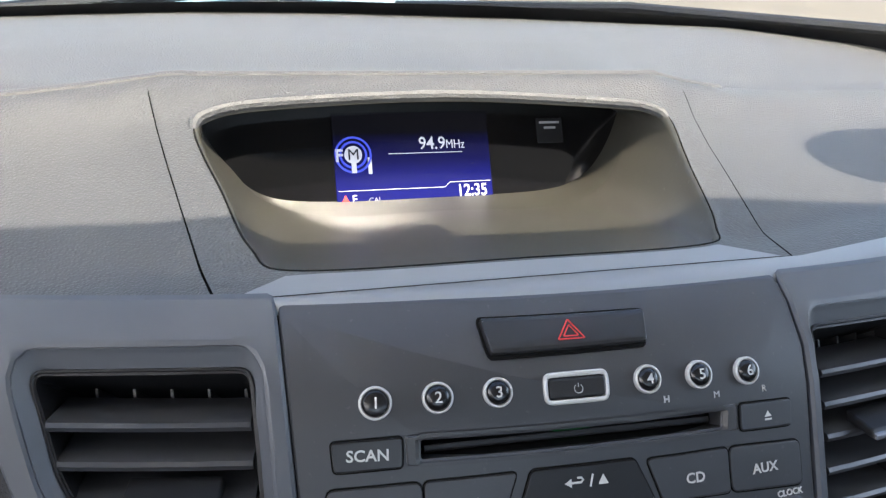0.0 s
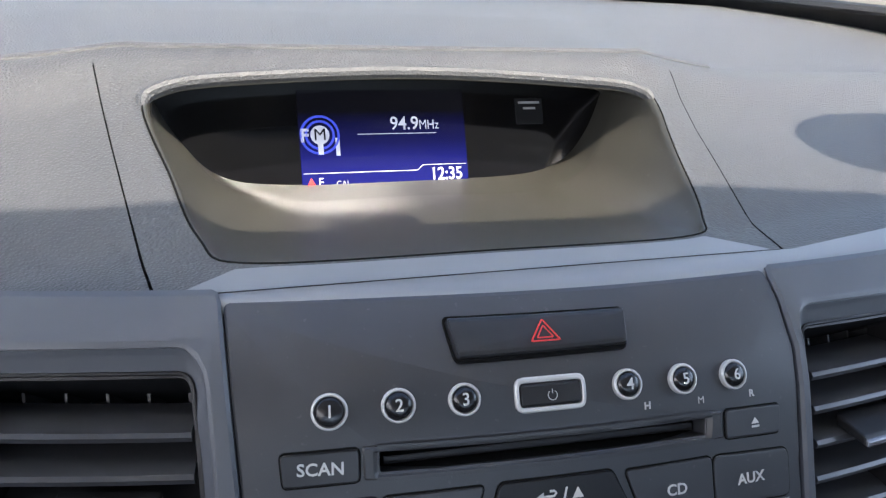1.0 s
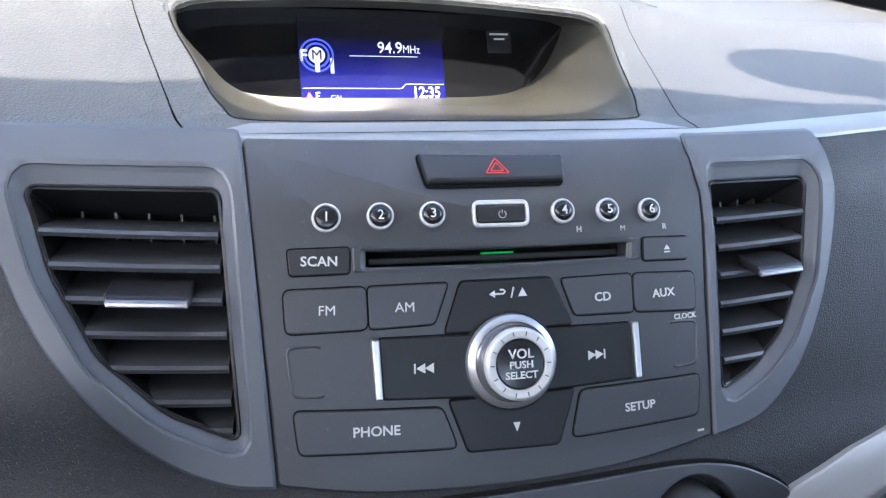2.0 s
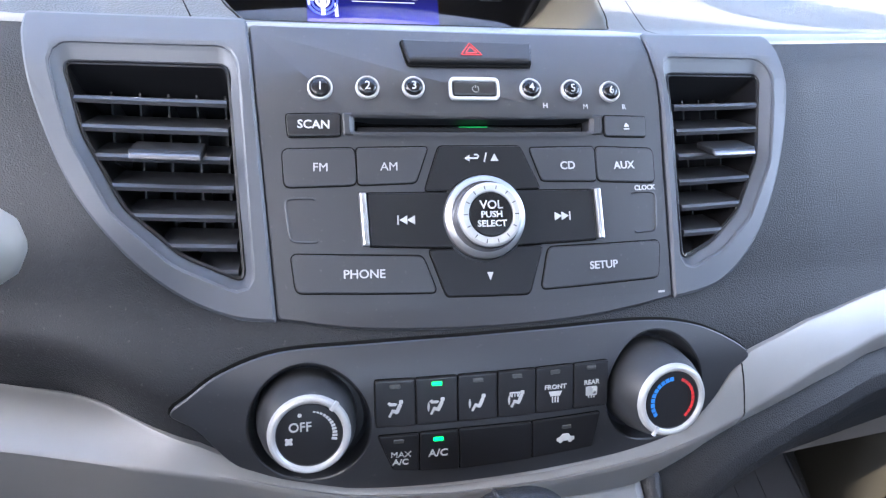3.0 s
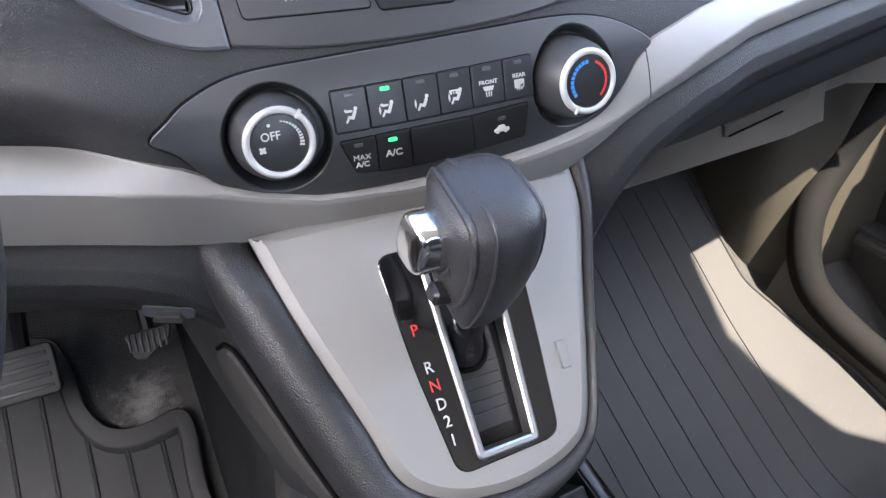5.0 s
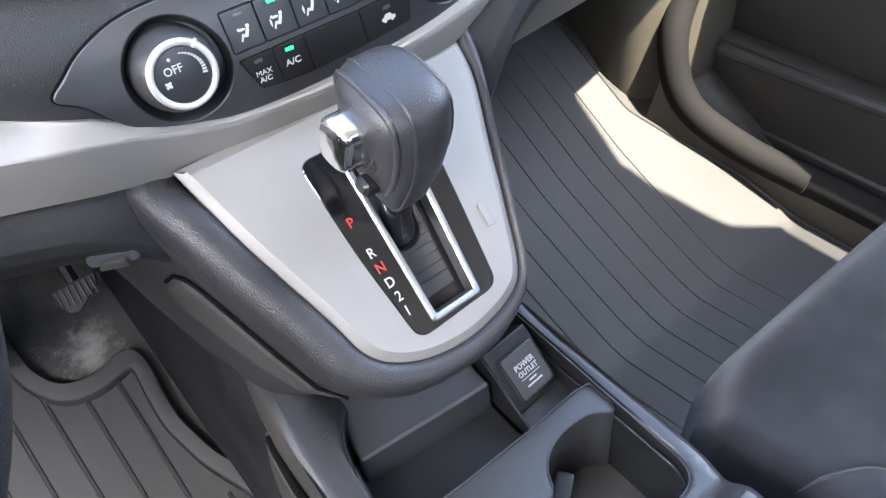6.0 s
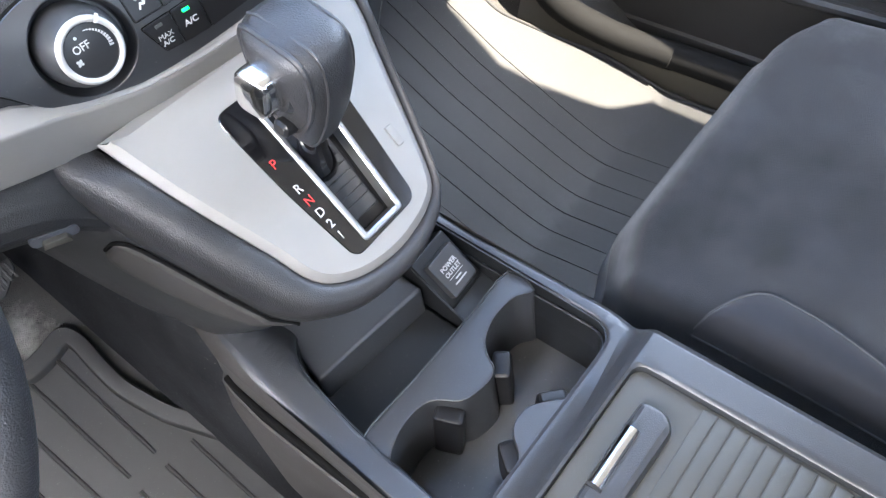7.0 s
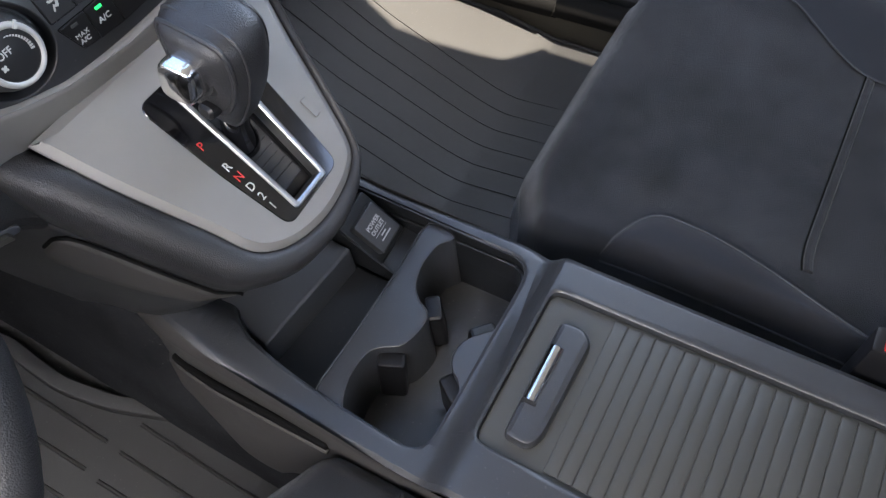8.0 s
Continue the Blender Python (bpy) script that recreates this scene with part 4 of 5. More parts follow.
low = [ckey("fan_button", mm(-56.5, 726.8, -38.0, 727.4, -37.4, 707.4, -49, 708.4), BLACK), ckey("fan_button", mm(-37.4, 727.4, -19.4, 728.0, -18.0, 706.6, -36.8, 707.2), BLACK),
       ckey("blank_panel", mm(-18.8, 728.0, 16.3, 728.4, 18.0, 708.2, -17.4, 706.6), BLACK), ckey("recirculation_button", mm(16.9, 728.4, 51.6, 729.6, 49.4, 711, 18.6, 708.4), BLACK)]
for x, ob, mat in ((-47.2, low[0], DARK_LED), (-28.8, low[1], GREEN_LED), (34.4, low[3], DARK_LED)):
    part("indicator", slab(rounded(rect(x / 1000 - .0024, .7234, x / 1000 + .0024, .7252), .0006), .004, .0048, on_front, .0002), mat, ob, "lit green indicator" if mat is GREEN_LED else "")
mark("MAX", -46.1, 717.4, .0043, .0048, parent=low[0])
mark("A/C", -46.1, 713.3, .0043, .0048, parent=low[0])
mark("A/C", -28.6, 717.0, .0054, .0048, parent=low[1])
m = by(front_frame(.0343, .7186, .0048))
part("car_sign", merged(slab(rounded(mm(-4.6, -1.6, 4.6, -1.6, 4.6, .4, 2.6, .6, 1.4, 2.4, -2.0, 2.4, -3.2, .6, -4.6, .2), .0004, 2), 0, .0002, m, .00004), slab(disc(-.0025, -.0016, .0011, 12), 0, .0002, m, .00004), slab(disc(.0025, -.0016, .0011, 12), 0, .0002, m, .00004)), WHITE, low[3])


# ---- gear selector ----
selector = thing("gear_selector", on_slope(-.01, .18, -.10), "silver gear selector console with black padded edge and leather lever", "gear selector")
SIL_KEYS = mm(-112, -3, 87, 0, 86, 27, 72, 70, 57.5, 117, 44.5, 151, 29, 163, 6, 169, -17, 170, -42, 165, -62, 154, -73, 139, -80, 113, -97, 58, -105, 28)
BOR_KEYS = mm(-152, -34, 108, -18, 98, 24, 81, 72, 65, 120, 52, 155, 35, 175, 8, 187, -20, 189, -54, 184, -80, 170, -98, 150, -109, 120, -127, 62, -137, 24)


def straightened(keys, n=5):
    """Curve through the keys with a straight first edge."""
    body = curved(keys[1:] + keys[:1], n, False)
    a, b = Vector(keys[0]), Vector(keys[1])
    return body + [tuple(a.lerp(b, j / 12)) for j in range(1, 12)]


SIL, BOR = straightened(SIL_KEYS), straightened(BOR_KEYS)
GATE = rounded(mm(-50, 25, 37.5, 27, 33.5, 57, 30, 98, 24.5, 151, -39.5, 153, -46.5, 92), .0095, 6)
RING = rounded(mm(-27, 32, 19, 34, 11.5, 149, -26.6, 149), .004)
SLOT = inset(RING, .0044)
INLAY = inset(SIL, .0056)
part("silver_panel", holed(INLAY, [inset(GATE, .002)], .0046, .006, on_slope, .0005, .03, .0004), SILVER, selector, "satin silver panel")
part("panel_chamfer", loft([lift(SIL, -.002), lift(SIL, .0004), lift(inset(SIL, .0006), .0010), lift(inset(SIL, .0050), .0041), lift(inset(SIL, .0060), .0043)], on_slope, (False, False)), SILVER, selector, "satin silver chamfer", 50)


def between(t, h, grow=0.0):
    return [(a[0] + (b[0] - a[0]) * t, a[1] + (b[1] - a[1]) * t, h) for a, b in zip(inset(SIL, -grow), inset(BOR, -grow))]


def dive(u, s, h):
    """The pad sinks behind the knee panel at its upper end."""
    return on_slope(u, s, h - .020 * ramp01((.030 - s) / .060) * ramp01((-.085 - u) / .030))


part("padded_edge", loft([between(-.02, -.002), between(.05, .0018), between(.20, .0044), between(.45, .0050), between(.68, .0025), between(.85, -.004), between(.96, -.013), between(1.0, -.023), between(.998, -.0315), between(.985, -.0360), between(.95, -.0380)], dive, (False, False)), LEATHER, selector, "black grained padded edge", 60)
def below(t, h, tuck=0.0):
    """Loop of the flanks, which lean out below the pad."""
    out = []
    for a, b in zip(SIL, BOR):
        k = t - tuck * max(0, min(1, (b[1] - .150) / .035))
        u = a[0] + (b[0] - a[0]) * k
        lean = .19 * max(0, min(.11, -.036 - h)) * max(-1, min(1, (b[0] + .012) / .045))
        out.append((u + lean, a[1] + (b[1] - a[1]) * k, h))
    return out


part("skirt", loft([below(.95, -.0365), below(.985, -.0385), below(.985, -.050), below(.98, -.062, .04), below(.97, -.067, .16), below(.97, -.072, .26), below(.97, -.085, .3), below(.965, -.11, .3), below(.955, -.15, .2), below(.95, -.24, .1)], dive, (False, False)), PLASTIC, selector, "", 60)
gate = part("gate_plate", holed(GATE, [RING], .0052, .006, on_slope, .0008, 0, .0003), PIANO, selector, "glossy black gate plate with shift positions")
part("slot_frame", holed(RING, [SLOT], .0072, .014, on_slope, .0012, 0, .0012), SATIN, gate, "satin silver slot frame")
part("slot_floor", loft([lift(inset(SLOT, -.0003), .0050), lift(inset(SLOT, -.0002), -.012)], on_slope, (False, True)), BLACK, gate)
part("shutter", slab(rounded(mm(-22, 60, 10, 60, 6.5, 137, -22, 137), .002), -.014, -.0112, on_slope, .0008), PLASTIC, gate, "dark sliding shutter")
for k in range(9):
    s = .072 + k * .0068
    part("shutter_rib", slab(rounded(rect(-.0205, s, .0065, s + .0010), .0003), -.012, -.0104, on_slope, .0004), PLASTIC, gate)
for body, u, s, mat in (("P", -40, 70.6, RED), ("R", -38.5, 92.3, WHITE), ("N", -38, 102.7, RED), ("D", -37.5, 113.1, WHITE), ("2", -37.1, 123.1, WHITE), ("1", -37, 133.4, WHITE)):
    lettering(body, .0092, slope_frame(u / 1000, s / 1000, .0058), mat, gate, wide=.9, bold=.0001)
part("release_cover", slab(rounded(rect(.0385, .1005, .0445, .1170), .0012), .003, .0062, on_slope, .0006), SILVER, selector)

# lever: knob with leather, side button, collar
KO, KZ = Vector((-.0095, -.2675, .6295)), Vector((0, -.22, .975)).normalized()
KX = Vector((1, 0, 0))
KM = Matrix.Translation(KO) @ Matrix((KX, KZ.cross(KX), KZ)).transposed().to_4x4()


def oval(hx, hy, h, cx=0.0, cy=0.0, power=2.9, n=52):
    out = []
    for i in range(n):
        a = 2 * math.pi * i / n
        c, s = math.cos(a), math.sin(a)
        out.append((cx + hx * math.copysign(abs(c) ** (2 / power), c), cy + hy * math.copysign(abs(s) ** (2 / power), s), h))
    return out


PROFILE = [(.0095, .0105, .008, .001, 0), (.0125, .0140, .012, .001, 0), (.0150, .0175, .020, .0005, -.001), (.0178, .0205, .032, .000, -.002), (.0208, .0240, .046, .000, -.003), (.0232, .0268, .060, -.0005, -.003),
           (.0246, .0285, .074, -.001, -.003), (.0250, .0290, .085, -.001, -.002), (.0245, .0284, .0935, -.001, -.001), (.0222, .0262, .0990, -.001, 0), (.0160, .0200, .1020, -.001, 0), (.0070, .0090, .1032, -.001, 0)]
lever = part("lever_knob", loft([oval(hx, hy, h, cx, cy) for hx, hy, h, cx, cy in PROFILE], by(KM), (True, True)), LEATHER, selector, "black leather shift knob with stitched seams", 60)


def knob_at(h):
    """Half widths and centre of the knob at a height."""
    hs = [p[2] for p in PROFILE]
    return [float(np.interp(h, hs, [p[i] for p in PROFILE])) for i in (0, 1, 3, 4)]


for c, thick in ((-.0085, .0012), (-.0180, .0020), (.0195, .0012)):
    rear, ahead = [], []
    for i in range(81):
        h = .008 + .0952 * i / 80
        hx, hy, cx, cy = knob_at(h)
        t = abs(c - cx) / hx
        if t < .985:
            d = hy * (1 - t ** 2.9) ** (1 / 2.9)
            rear.append((c, cy - d, h))
            ahead.append((c, cy + d, h))
    part("seam", tube(rear + ahead[::-1], thick, 8, True, by(KM)), LEATHER, lever, "stitched seam round the knob")
side = KM @ pose(-.0232, -.001, .076, 0, -90 + 8, 4)
part("button_collar", loft([oval(a, b, h, 0, 0, 3.0) for a, b, h in ((.0215, .0200, -.010), (.0195, .0180, -.0015), (.0170, .0152, .0018), (.0150, .0132, .0012))], by(side), (False, False)), LEATHER, lever, "", 45)
part("release_button", loft([oval(a, b, h, 0, 0, 3.4) for a, b, h in ((.0142, .0124, -.006), (.0142, .0124, .0125), (.0136, .0118, .0155), (.0116, .0099, .0172), (.005, .004, .0180))], by(side), (True, True)), CHROME, lever, "chrome release button", 45)
part("lower_button", loft([oval(a, b, h) for a, b, h in ((.005, .006, -.004), (.005, .006, .006), (.003, .004, .008))], by(KM @ pose(-.0205, -.006, .040, 0, -74, 0)), (True, True)), BUTTON, lever)
part("lever_shaft", tube([KO + KZ * -.05, KO + KZ * .004], .0085, 20), BLACK, selector)
part("shaft_collar", lathe([(.0150, -.034), (.0145, -.026), (.0118, -.019), (.0102, -.010), (.0098, .004), (.0090, .010)], by(KM @ pose(0, 0, .004)), 32), PIANO, selector)

# padded panel let into the flank of the selector
flank = thing("flank_panel", (-.115, -.23, .49), "moulded panel on the flank of the selector, warm light in its colour", "panel")
US, UU = (-.034, .024, .062, .12, .15, .170, .184), (-.152, -.137, -.127, -.109, -.098, -.080, -.054)
PS = (.044, .050, .060, .075, .10, .129, .151, .162, .167, .169)
P_TOP = (-.056, -.044, -.0385, -.0375, -.0375, -.0380, -.0395, -.0430, -.0475, -.0520)
P_LOW = (-.088, -.103, -.108, -.109, -.106, -.097, -.084, -.073, -.064, -.055)


def pod(t, j, proud=0.0):
    s = .044 + .125 * t
    top, low = float(np.interp(s, PS, P_TOP)), float(np.interp(s, PS, P_LOW))
    h = top + (low - top) * j
    edge = max(0, min(1, (top - h) / .006, (h - low) / .030, t / .05, (1 - t) / .06))
    u = float(np.interp(s, US, UU)) + .0012 - .19 * (-.036 - h) - .0056 * math.sin(edge * math.pi / 2)
    return on_slope(u - proud, s, h)


part("panel_face", grid([i / 60 for i in range(61)], [i / 30 for i in range(31)], pod), FLANK, flank, "", 60)
part("groove", tube([pod(0, .75 - i * .15, .0020) for i in range(5)] + [pod(i / 60, .0, .0028) for i in range(1, 60)] + [pod(1, .4, .0024)], .0015, 8), GAP, flank, "dark groove round the panel")

# ---- centre console ----
console = thing("centre_console", (-.012, -.5, .06), "black plastic centre console with tray, cup holders and sliding lid", "console")


def deck(a, b, h=0.0):
    z = .431 + .018 * ramp01((-.462 - b) / .022) + .045 * ramp01((b + .36) / .19) * ramp01((-.060 - a) / .04) + .012 * ramp01((b + .30) / .1) * ramp01((a - .06) / .03)
    return Vector((a, b, z + h))


WELL = rounded(mm(-111.5, -453, 89, -453, 88, -190, -64, -190, -70, -236, -84, -254, -96, -274, -103, -325), .026, 7)
LID = rounded(mm(-84, -484, 62.5, -484, 66, -920, -90, -920), .012, 5)
SHELL = rounded(mm(-128, -985, 93, -985, 97, -470, 103, -440, 100, -150, -108, -150, -112, -172, -119, -205, -127, -252, -130, -440), .012, 4)
part("deck", holed(SHELL, [WELL, LID], .0, .010, deck, .0045, .009, .0022), CONSOLE, console, "", 50)


def flared(p, k):
    """Foot of the flank: it leans out on the driver's side ahead of the seat."""
    return (p[0] - k * ramp01((p[1] + .40) / .10) - .007 * ramp01((p[1] + .265) / .06) if p[0] < 0 else p[0] + .003, p[1])


part("flank", loft([[tuple(deck(*p, -.004)) for p in SHELL], [tuple(deck(*flared(p, .004), -.014)) for p in SHELL]] + [[(*flared(p, k), z) for p in SHELL] for k, z in ((.004, .412), (.006, .396), (.0065, .390), (.012, .374), (.019, .33), (.026, .05))], None, (False, False)), FLANK, console, "", 50)
SLOT_LINE = ((-.1290, -.200, .4040), (-.1310, -.215, .4035), (-.1335, -.250, .4025), (-.1325, -.290, .4000), (-.1312, -.325, .3955), (-.1290, -.365, .3880))
part("flank_groove", merged(*[tube([(x - .0022, y, z + dz) for x, y, z in SLOT_LINE], .0036, 10) for dz in (.0028, 0, -.0028)]), GAP, console, "dark slot along the flank")
part("flank_rail", tube([(x - .0042, y, z - .0098) for x, y, z in SLOT_LINE], .0036, 10), FLANK, console, "worn lower lip of the slot")
# recess walls and tray floor carry their shade as a darker plastic
part("well_wall", loft([[tuple(deck(*p, -.002)) for p in inset(WELL, -.001)], [tuple(deck(*p, -.008)) for p in inset(WELL, .0004)], [(*p, .395) for p in inset(WELL, .0020)], [(*p, .340) for p in inset(WELL, .0045)]], None, (False, False)), SHADED_INNER, console, "", 50)
part("inner_lip", holed(inset(WELL, .001), [inset(WELL, .0042)], -.010, .03, lambda a, b, h: Vector((a, b, .4265 + h)), .0010, 0), SHADED_INNER, console)
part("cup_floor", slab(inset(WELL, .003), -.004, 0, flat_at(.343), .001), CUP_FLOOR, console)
part("tray_floor", slab(rect(-.108, -.348, .030, -.19), -.02, 0, lambda a, b, h: Vector((a, b, .392 + h + .25 * max(0, b + .285))), .002, .02), SHADED_INNER, console)
part("front_ledge", slab(rounded(mm(-90, -281, 29, -293, 29, -180, -70, -180), .004), -.055, 0, lambda a, b, h: Vector((a, b, .4275 + h + .35 * max(0, b + .27))), .003, .02), CONSOLE, console, "", 50)
DIVIDER = curved(mm(87, -344, 30, -344, -40, -344, -109, -344, -108, -372, -98, -368, -82, -363, -66, -362, -52, -365, -43, -373, -35, -386, -22, -392, -6, -394, 4, -390, 10, -379, 20, -369, 36, -363, 54, -362, 70, -365, 84, -374), 3)
part("well_lip", tube([tuple(deck(*p, -.0040)) for p in inset(WELL, .0006)], .0008, 6, True), CONSOLE, console)
part("divider_lip", tube([(a, b, .4256) for a, b in DIVIDER], .0008, 6, True), CONSOLE, console)
part("divider", slab(DIVIDER, -.085, 0, flat_at(.4255), .0016), CONSOLE, console, "", 50)
part("rear_bump", slab(curved(mm(24, -460, 14, -449, 4, -439, -8, -431, -22, -430, -33, -436, -41, -446, -56, -456, -60, -462), 4), -.085, 0, flat_at(.4240), .0014), CONSOLE, console, "", 50)
for x, y, turn in ((-.046, -.3800, 25), (.0165, -.3880, -55), (-.043, -.4400, -35), (.0135, -.4395, 50)):
    m = Matrix.Translation((x, y, .40)) @ pose(0, 0, 0, 0, 0, turn)
    part("cup_fin", slab(rounded(rect(-.0078, -.0130, .0078, .0125), .0045, 4), -.052, .0135, by(m @ pose(0, 0, 0, 6, 0, 0)), .0035), RUBBER_FIN, console, "black rubber cup fin")
outlet = thing("power_outlet", (.055, -.30, .39), "dark grey power outlet flap with printed words", "power outlet")
OM = Matrix.Translation((.058, -.302, .428)) @ pose(0, 0, 0, 44, 0, 4)
part("flap", slab(rounded(rect(-.0172, -.0195, .0172, .0195), .003), -.004, .005, by(OM), .0014), PLASTIC, outlet)
part("pocket", slab(rounded(rect(-.0235, -.0265, .0235, .030), .003), -.030, -.003, by(OM), .0015), SHADED_INNER, outlet)
part("gusset", slab(mm(-347, 392, -345, 399, -312, 418, -270, 449, -262, 392), -.0012, .0012, lambda a, b, h: Vector((.0335 + h, a, b)), .0004), SHADED_INNER, outlet)
part("pocket_floor", slab(mm(34, -348, 90, -348, 90, -262, 34, -262), -.02, 0, lambda a, b, h: Vector((a, b, .396 + h + .30 * max(0, b + .330))), .002), SHADED_INNER, outlet)
for body, dy, size in (("POWER", .0062, .0066), ("OUTLET", .0000, .0061)):
    lettering(body, size, OM @ pose(0, dy, .0052), GREY_PRINT, outlet, wide=.9, bold=.00012)
for k, w in ((0, .010), (1, .004), (2, .008)):
    part("printed_bar", slab(rect(-w, -.0046 - k * .0036, w, -.0046 - k * .0036 + (.0005 if k == 0 else .0014)), 0, .0052, by(OM), .0001), GREY_PRINT, outlet)

# sliding lid
lid = thing("sliding_lid", (-.011, -.7, .44), "grey ribbed sliding lid of the centre console", "lid")
part("lid_plate", slab(inset(LID, .0004), -.006, 0, flat_at(.4415), .001), SHUTTER, lid)
lx = lambda y: (-.0835 - (y + .484) * -.0137, .0620 + (y + .484) * -.0080)
for k in range(29):
    y0, y1 = -.5415 - k * .0119, -.5415 - (k + 1) * .0119 + .0012
    (a, b), (c, d) = lx(y0), lx(y1)
    part("slat", slab([(a + .004, y0), (c + .004, y1), (d - .003, y1), (b - .003, y0)], -.001, .0012, flat_at(.4418), .0005), SHUTTER, lid)
HAND = rounded(mm(37, -503, 38, -523, 28, -533, -60, -531, -72, -524, -71, -503), .006, 4)
grip = part("grip", slab(HAND, -.001, .0105, flat_at(.4415), .0050), CONSOLE, lid, "dark moulded grip")
part("latch", slab(rounded(mm(-41, -503.4, 13, -503.4, 13, -516, -41, -516), .0012), .006, .0112, flat_at(.4415), .0006), BLACK, grip)
part("latch_bar", tube([(-.039, -.5100, .4505), (.0115, -.5100, .4505)], .0066, 16), CHROME, grip, "chrome latch bar")


# ---- floor and footwells ----
def side_edge(y):
    """Right edge of the passenger floor."""
    return float(np.interp(y, (-.6, -.2, -.11, -.03, .04, .15, .4), (.70, .70, .675, .62, .580, .582, .60)))


def ground_z(x, y):
    toe = max(0, y + .22)
    z = .10 + .62 * (toe - .03 * (1 - math.exp(-toe / .03)))
    return z + .9 * min(.09, max(0, -.70 - x))


flr = part("floor", grid([-.86 + i * .02 for i in range(87)], [-1.6 + i * .03 for i in range(73)], lambda x, y: Vector((x, y, ground_z(x, y)))), FLOOR_CARPET)
tagged(flr, "dark grey carpet of the car floor", "floor", kind="structure")


def mat_thing(label, outline, lines, zone):
    t = thing("floor_mat", (sum(p[0] for p in outline) / len(outline), sum(p[1] for p in outline) / len(outline), .055), label, "floor mat", "rubber floor mats")
    place = lambda a, b, h: Vector((a, b, ground_z(a, b) + .006 + h))
    part("sheet", slab(outline, -.004, .004, place, .002, .015), RUBBER, t)
    if zone < 0:
        part("raised_edge", loft([lift(outline, -.004), lift(outline, .010), lift(inset(outline, .002), .0125), lift(inset(outline, .016), .0120), lift(inset(outline, .0185), .0095), lift(inset(outline, .020), .003)], place, (False, False)), RUBBER, t, "broad raised border", 50)
    else:
        part("raised_edge", tube([tuple(place(*p, .004)) for p in inset(outline, .004)], .003, 8, True), RUBBER, t)
    for line in lines:
        part("ridge", tube([tuple(place(*p, .0042)) for p in line], .0026 if zone < 0 else .0011, 6), RUBBER, t)


MAT_L = rounded(mm(-620, -560, -130, -560, -130, -200, -139, -95, -172, -32, -184, 14, -182, 50, -179, 72, -184, 90, -200, 96, -220, 91, -245, 89, -268, 96, -284, 121, -288, 163, -300, 196, -330, 204, -620, 215), .012, 3)
mat_thing("black ribbed rubber mat in the driver footwell", MAT_L,
          [[(-.218 - k * .036, .074 + .09 * (k > 1) - t * (.13 + .09 * (k > 1))) for t in [i / 8 for i in range(9)]] for k in range(9)] +
          [[(-.182 - k * .0375, -.072 - t * .40) for t in [i / 10 for i in range(11)]] for k in range(10)], -1)
MAT_R = rounded([(.165, -.56), (.690, -.56), (.697, -.20), (.672, -.11), (.620, -.03), (.580, .04), (.578, .15), (.585, .36), (.165, .36)], .012, 3)
mat_thing("black ribbed rubber mat in the passenger footwell", MAT_R, [[(.215 + k * .038 + .10 * max(0, -y) * (1 if k < 9 else .3), y) for y in [.33 - i * .02 for i in range(43)]] for k in range(9)], 1)

brake = thing("brake_pedal", (-.31, .12, .36), "rubber-ribbed brake pedal over the mat", "pedal")
BM = Matrix.Translation((-.318, .10, .392)) @ pose(0, 0, 0, 50, 0, 0)
part("pad", slab(rounded(rect(-.040, -.026, .030, .026), .008), -.008, .004, by(BM), .002), RUBBER, brake)
for k in range(4):
    part("rib", box(-.034, -.019 + k * .011, .003, .024, -.015 + k * .011, .0065, by(BM), .0008), PLASTIC, brake)
part("arm", tube([BM @ Vector((0, 0, -.006)), (-.31, .24, .50), (-.31, .30, .62)], .008, 8), BLACK, brake)
gas = thing("accelerator_pedal", (-.20, .12, .36), "small ribbed accelerator pedal", "pedal")
GM = Matrix.Translation((-.200, .10, .388)) @ pose(0, 0, 0, 48, 0, -6)
part("pad", slab(rounded(mm(-24, 12, 23, 16, 20, 2, -6, -17, -16, -15), .004), -.008, .003, by(GM), .0015), RUBBER, gas)
for k in range(7):
    part("rib", box(-.0205 + k * .0060, -.010 + abs(3 - k) * .0012, .002, -.0180 + k * .0060, .0125, .0050, by(GM), .0006), PLASTIC, gas)
part("arm", tube([GM @ Vector((0, 0, -.006)), (-.20, .22, .50), (-.20, .28, .62)], .007, 8), BLACK, gas)

hookm = Matrix.Translation((-.1610, -.2000, .6405)) @ pose(0, 0, 0, 98, 6, -22)
hook = thing("bag_hook", (-.16, -.14, .60), "small grey bag hook under the dashboard", "hook")
part("back_plate", slab(rounded(rect(-.0145, -.0045, .0145, .0045), .004), -.006, .0010, by(hookm), .0008), BEZEL, hook)
part("lip", slab(rounded(mm(-9, -5, 9, -5, 7, 1, -7, 1), .0015), .0005, .0045, by(hookm), .001), SHUTTER, hook)

# column stalk at the edge of the dashboard
stalk = thing("column_stalk", (-.30, -.19, .80), "beige-grey end of a column stalk", "stalk")
part("stem", tube([(-.38, -.175, .822), (-.28, -.191, .825), (-.225, -.202, .826)], [.010, .011, .013], 14), BUTTON, stalk)
part("end_cap", tube([(-.232, -.200, .826), (-.214, -.2025, .826), (-.201, -.2040, .826), (-.1935, -.2046, .826), (-.1900, -.2049, .826)], [.0150, .0168, .0158, .0110, .004], 24), surface("warm_grey_plastic", (.24, .225, .20), .5, vary=.05), stalk, "warm grey cap")

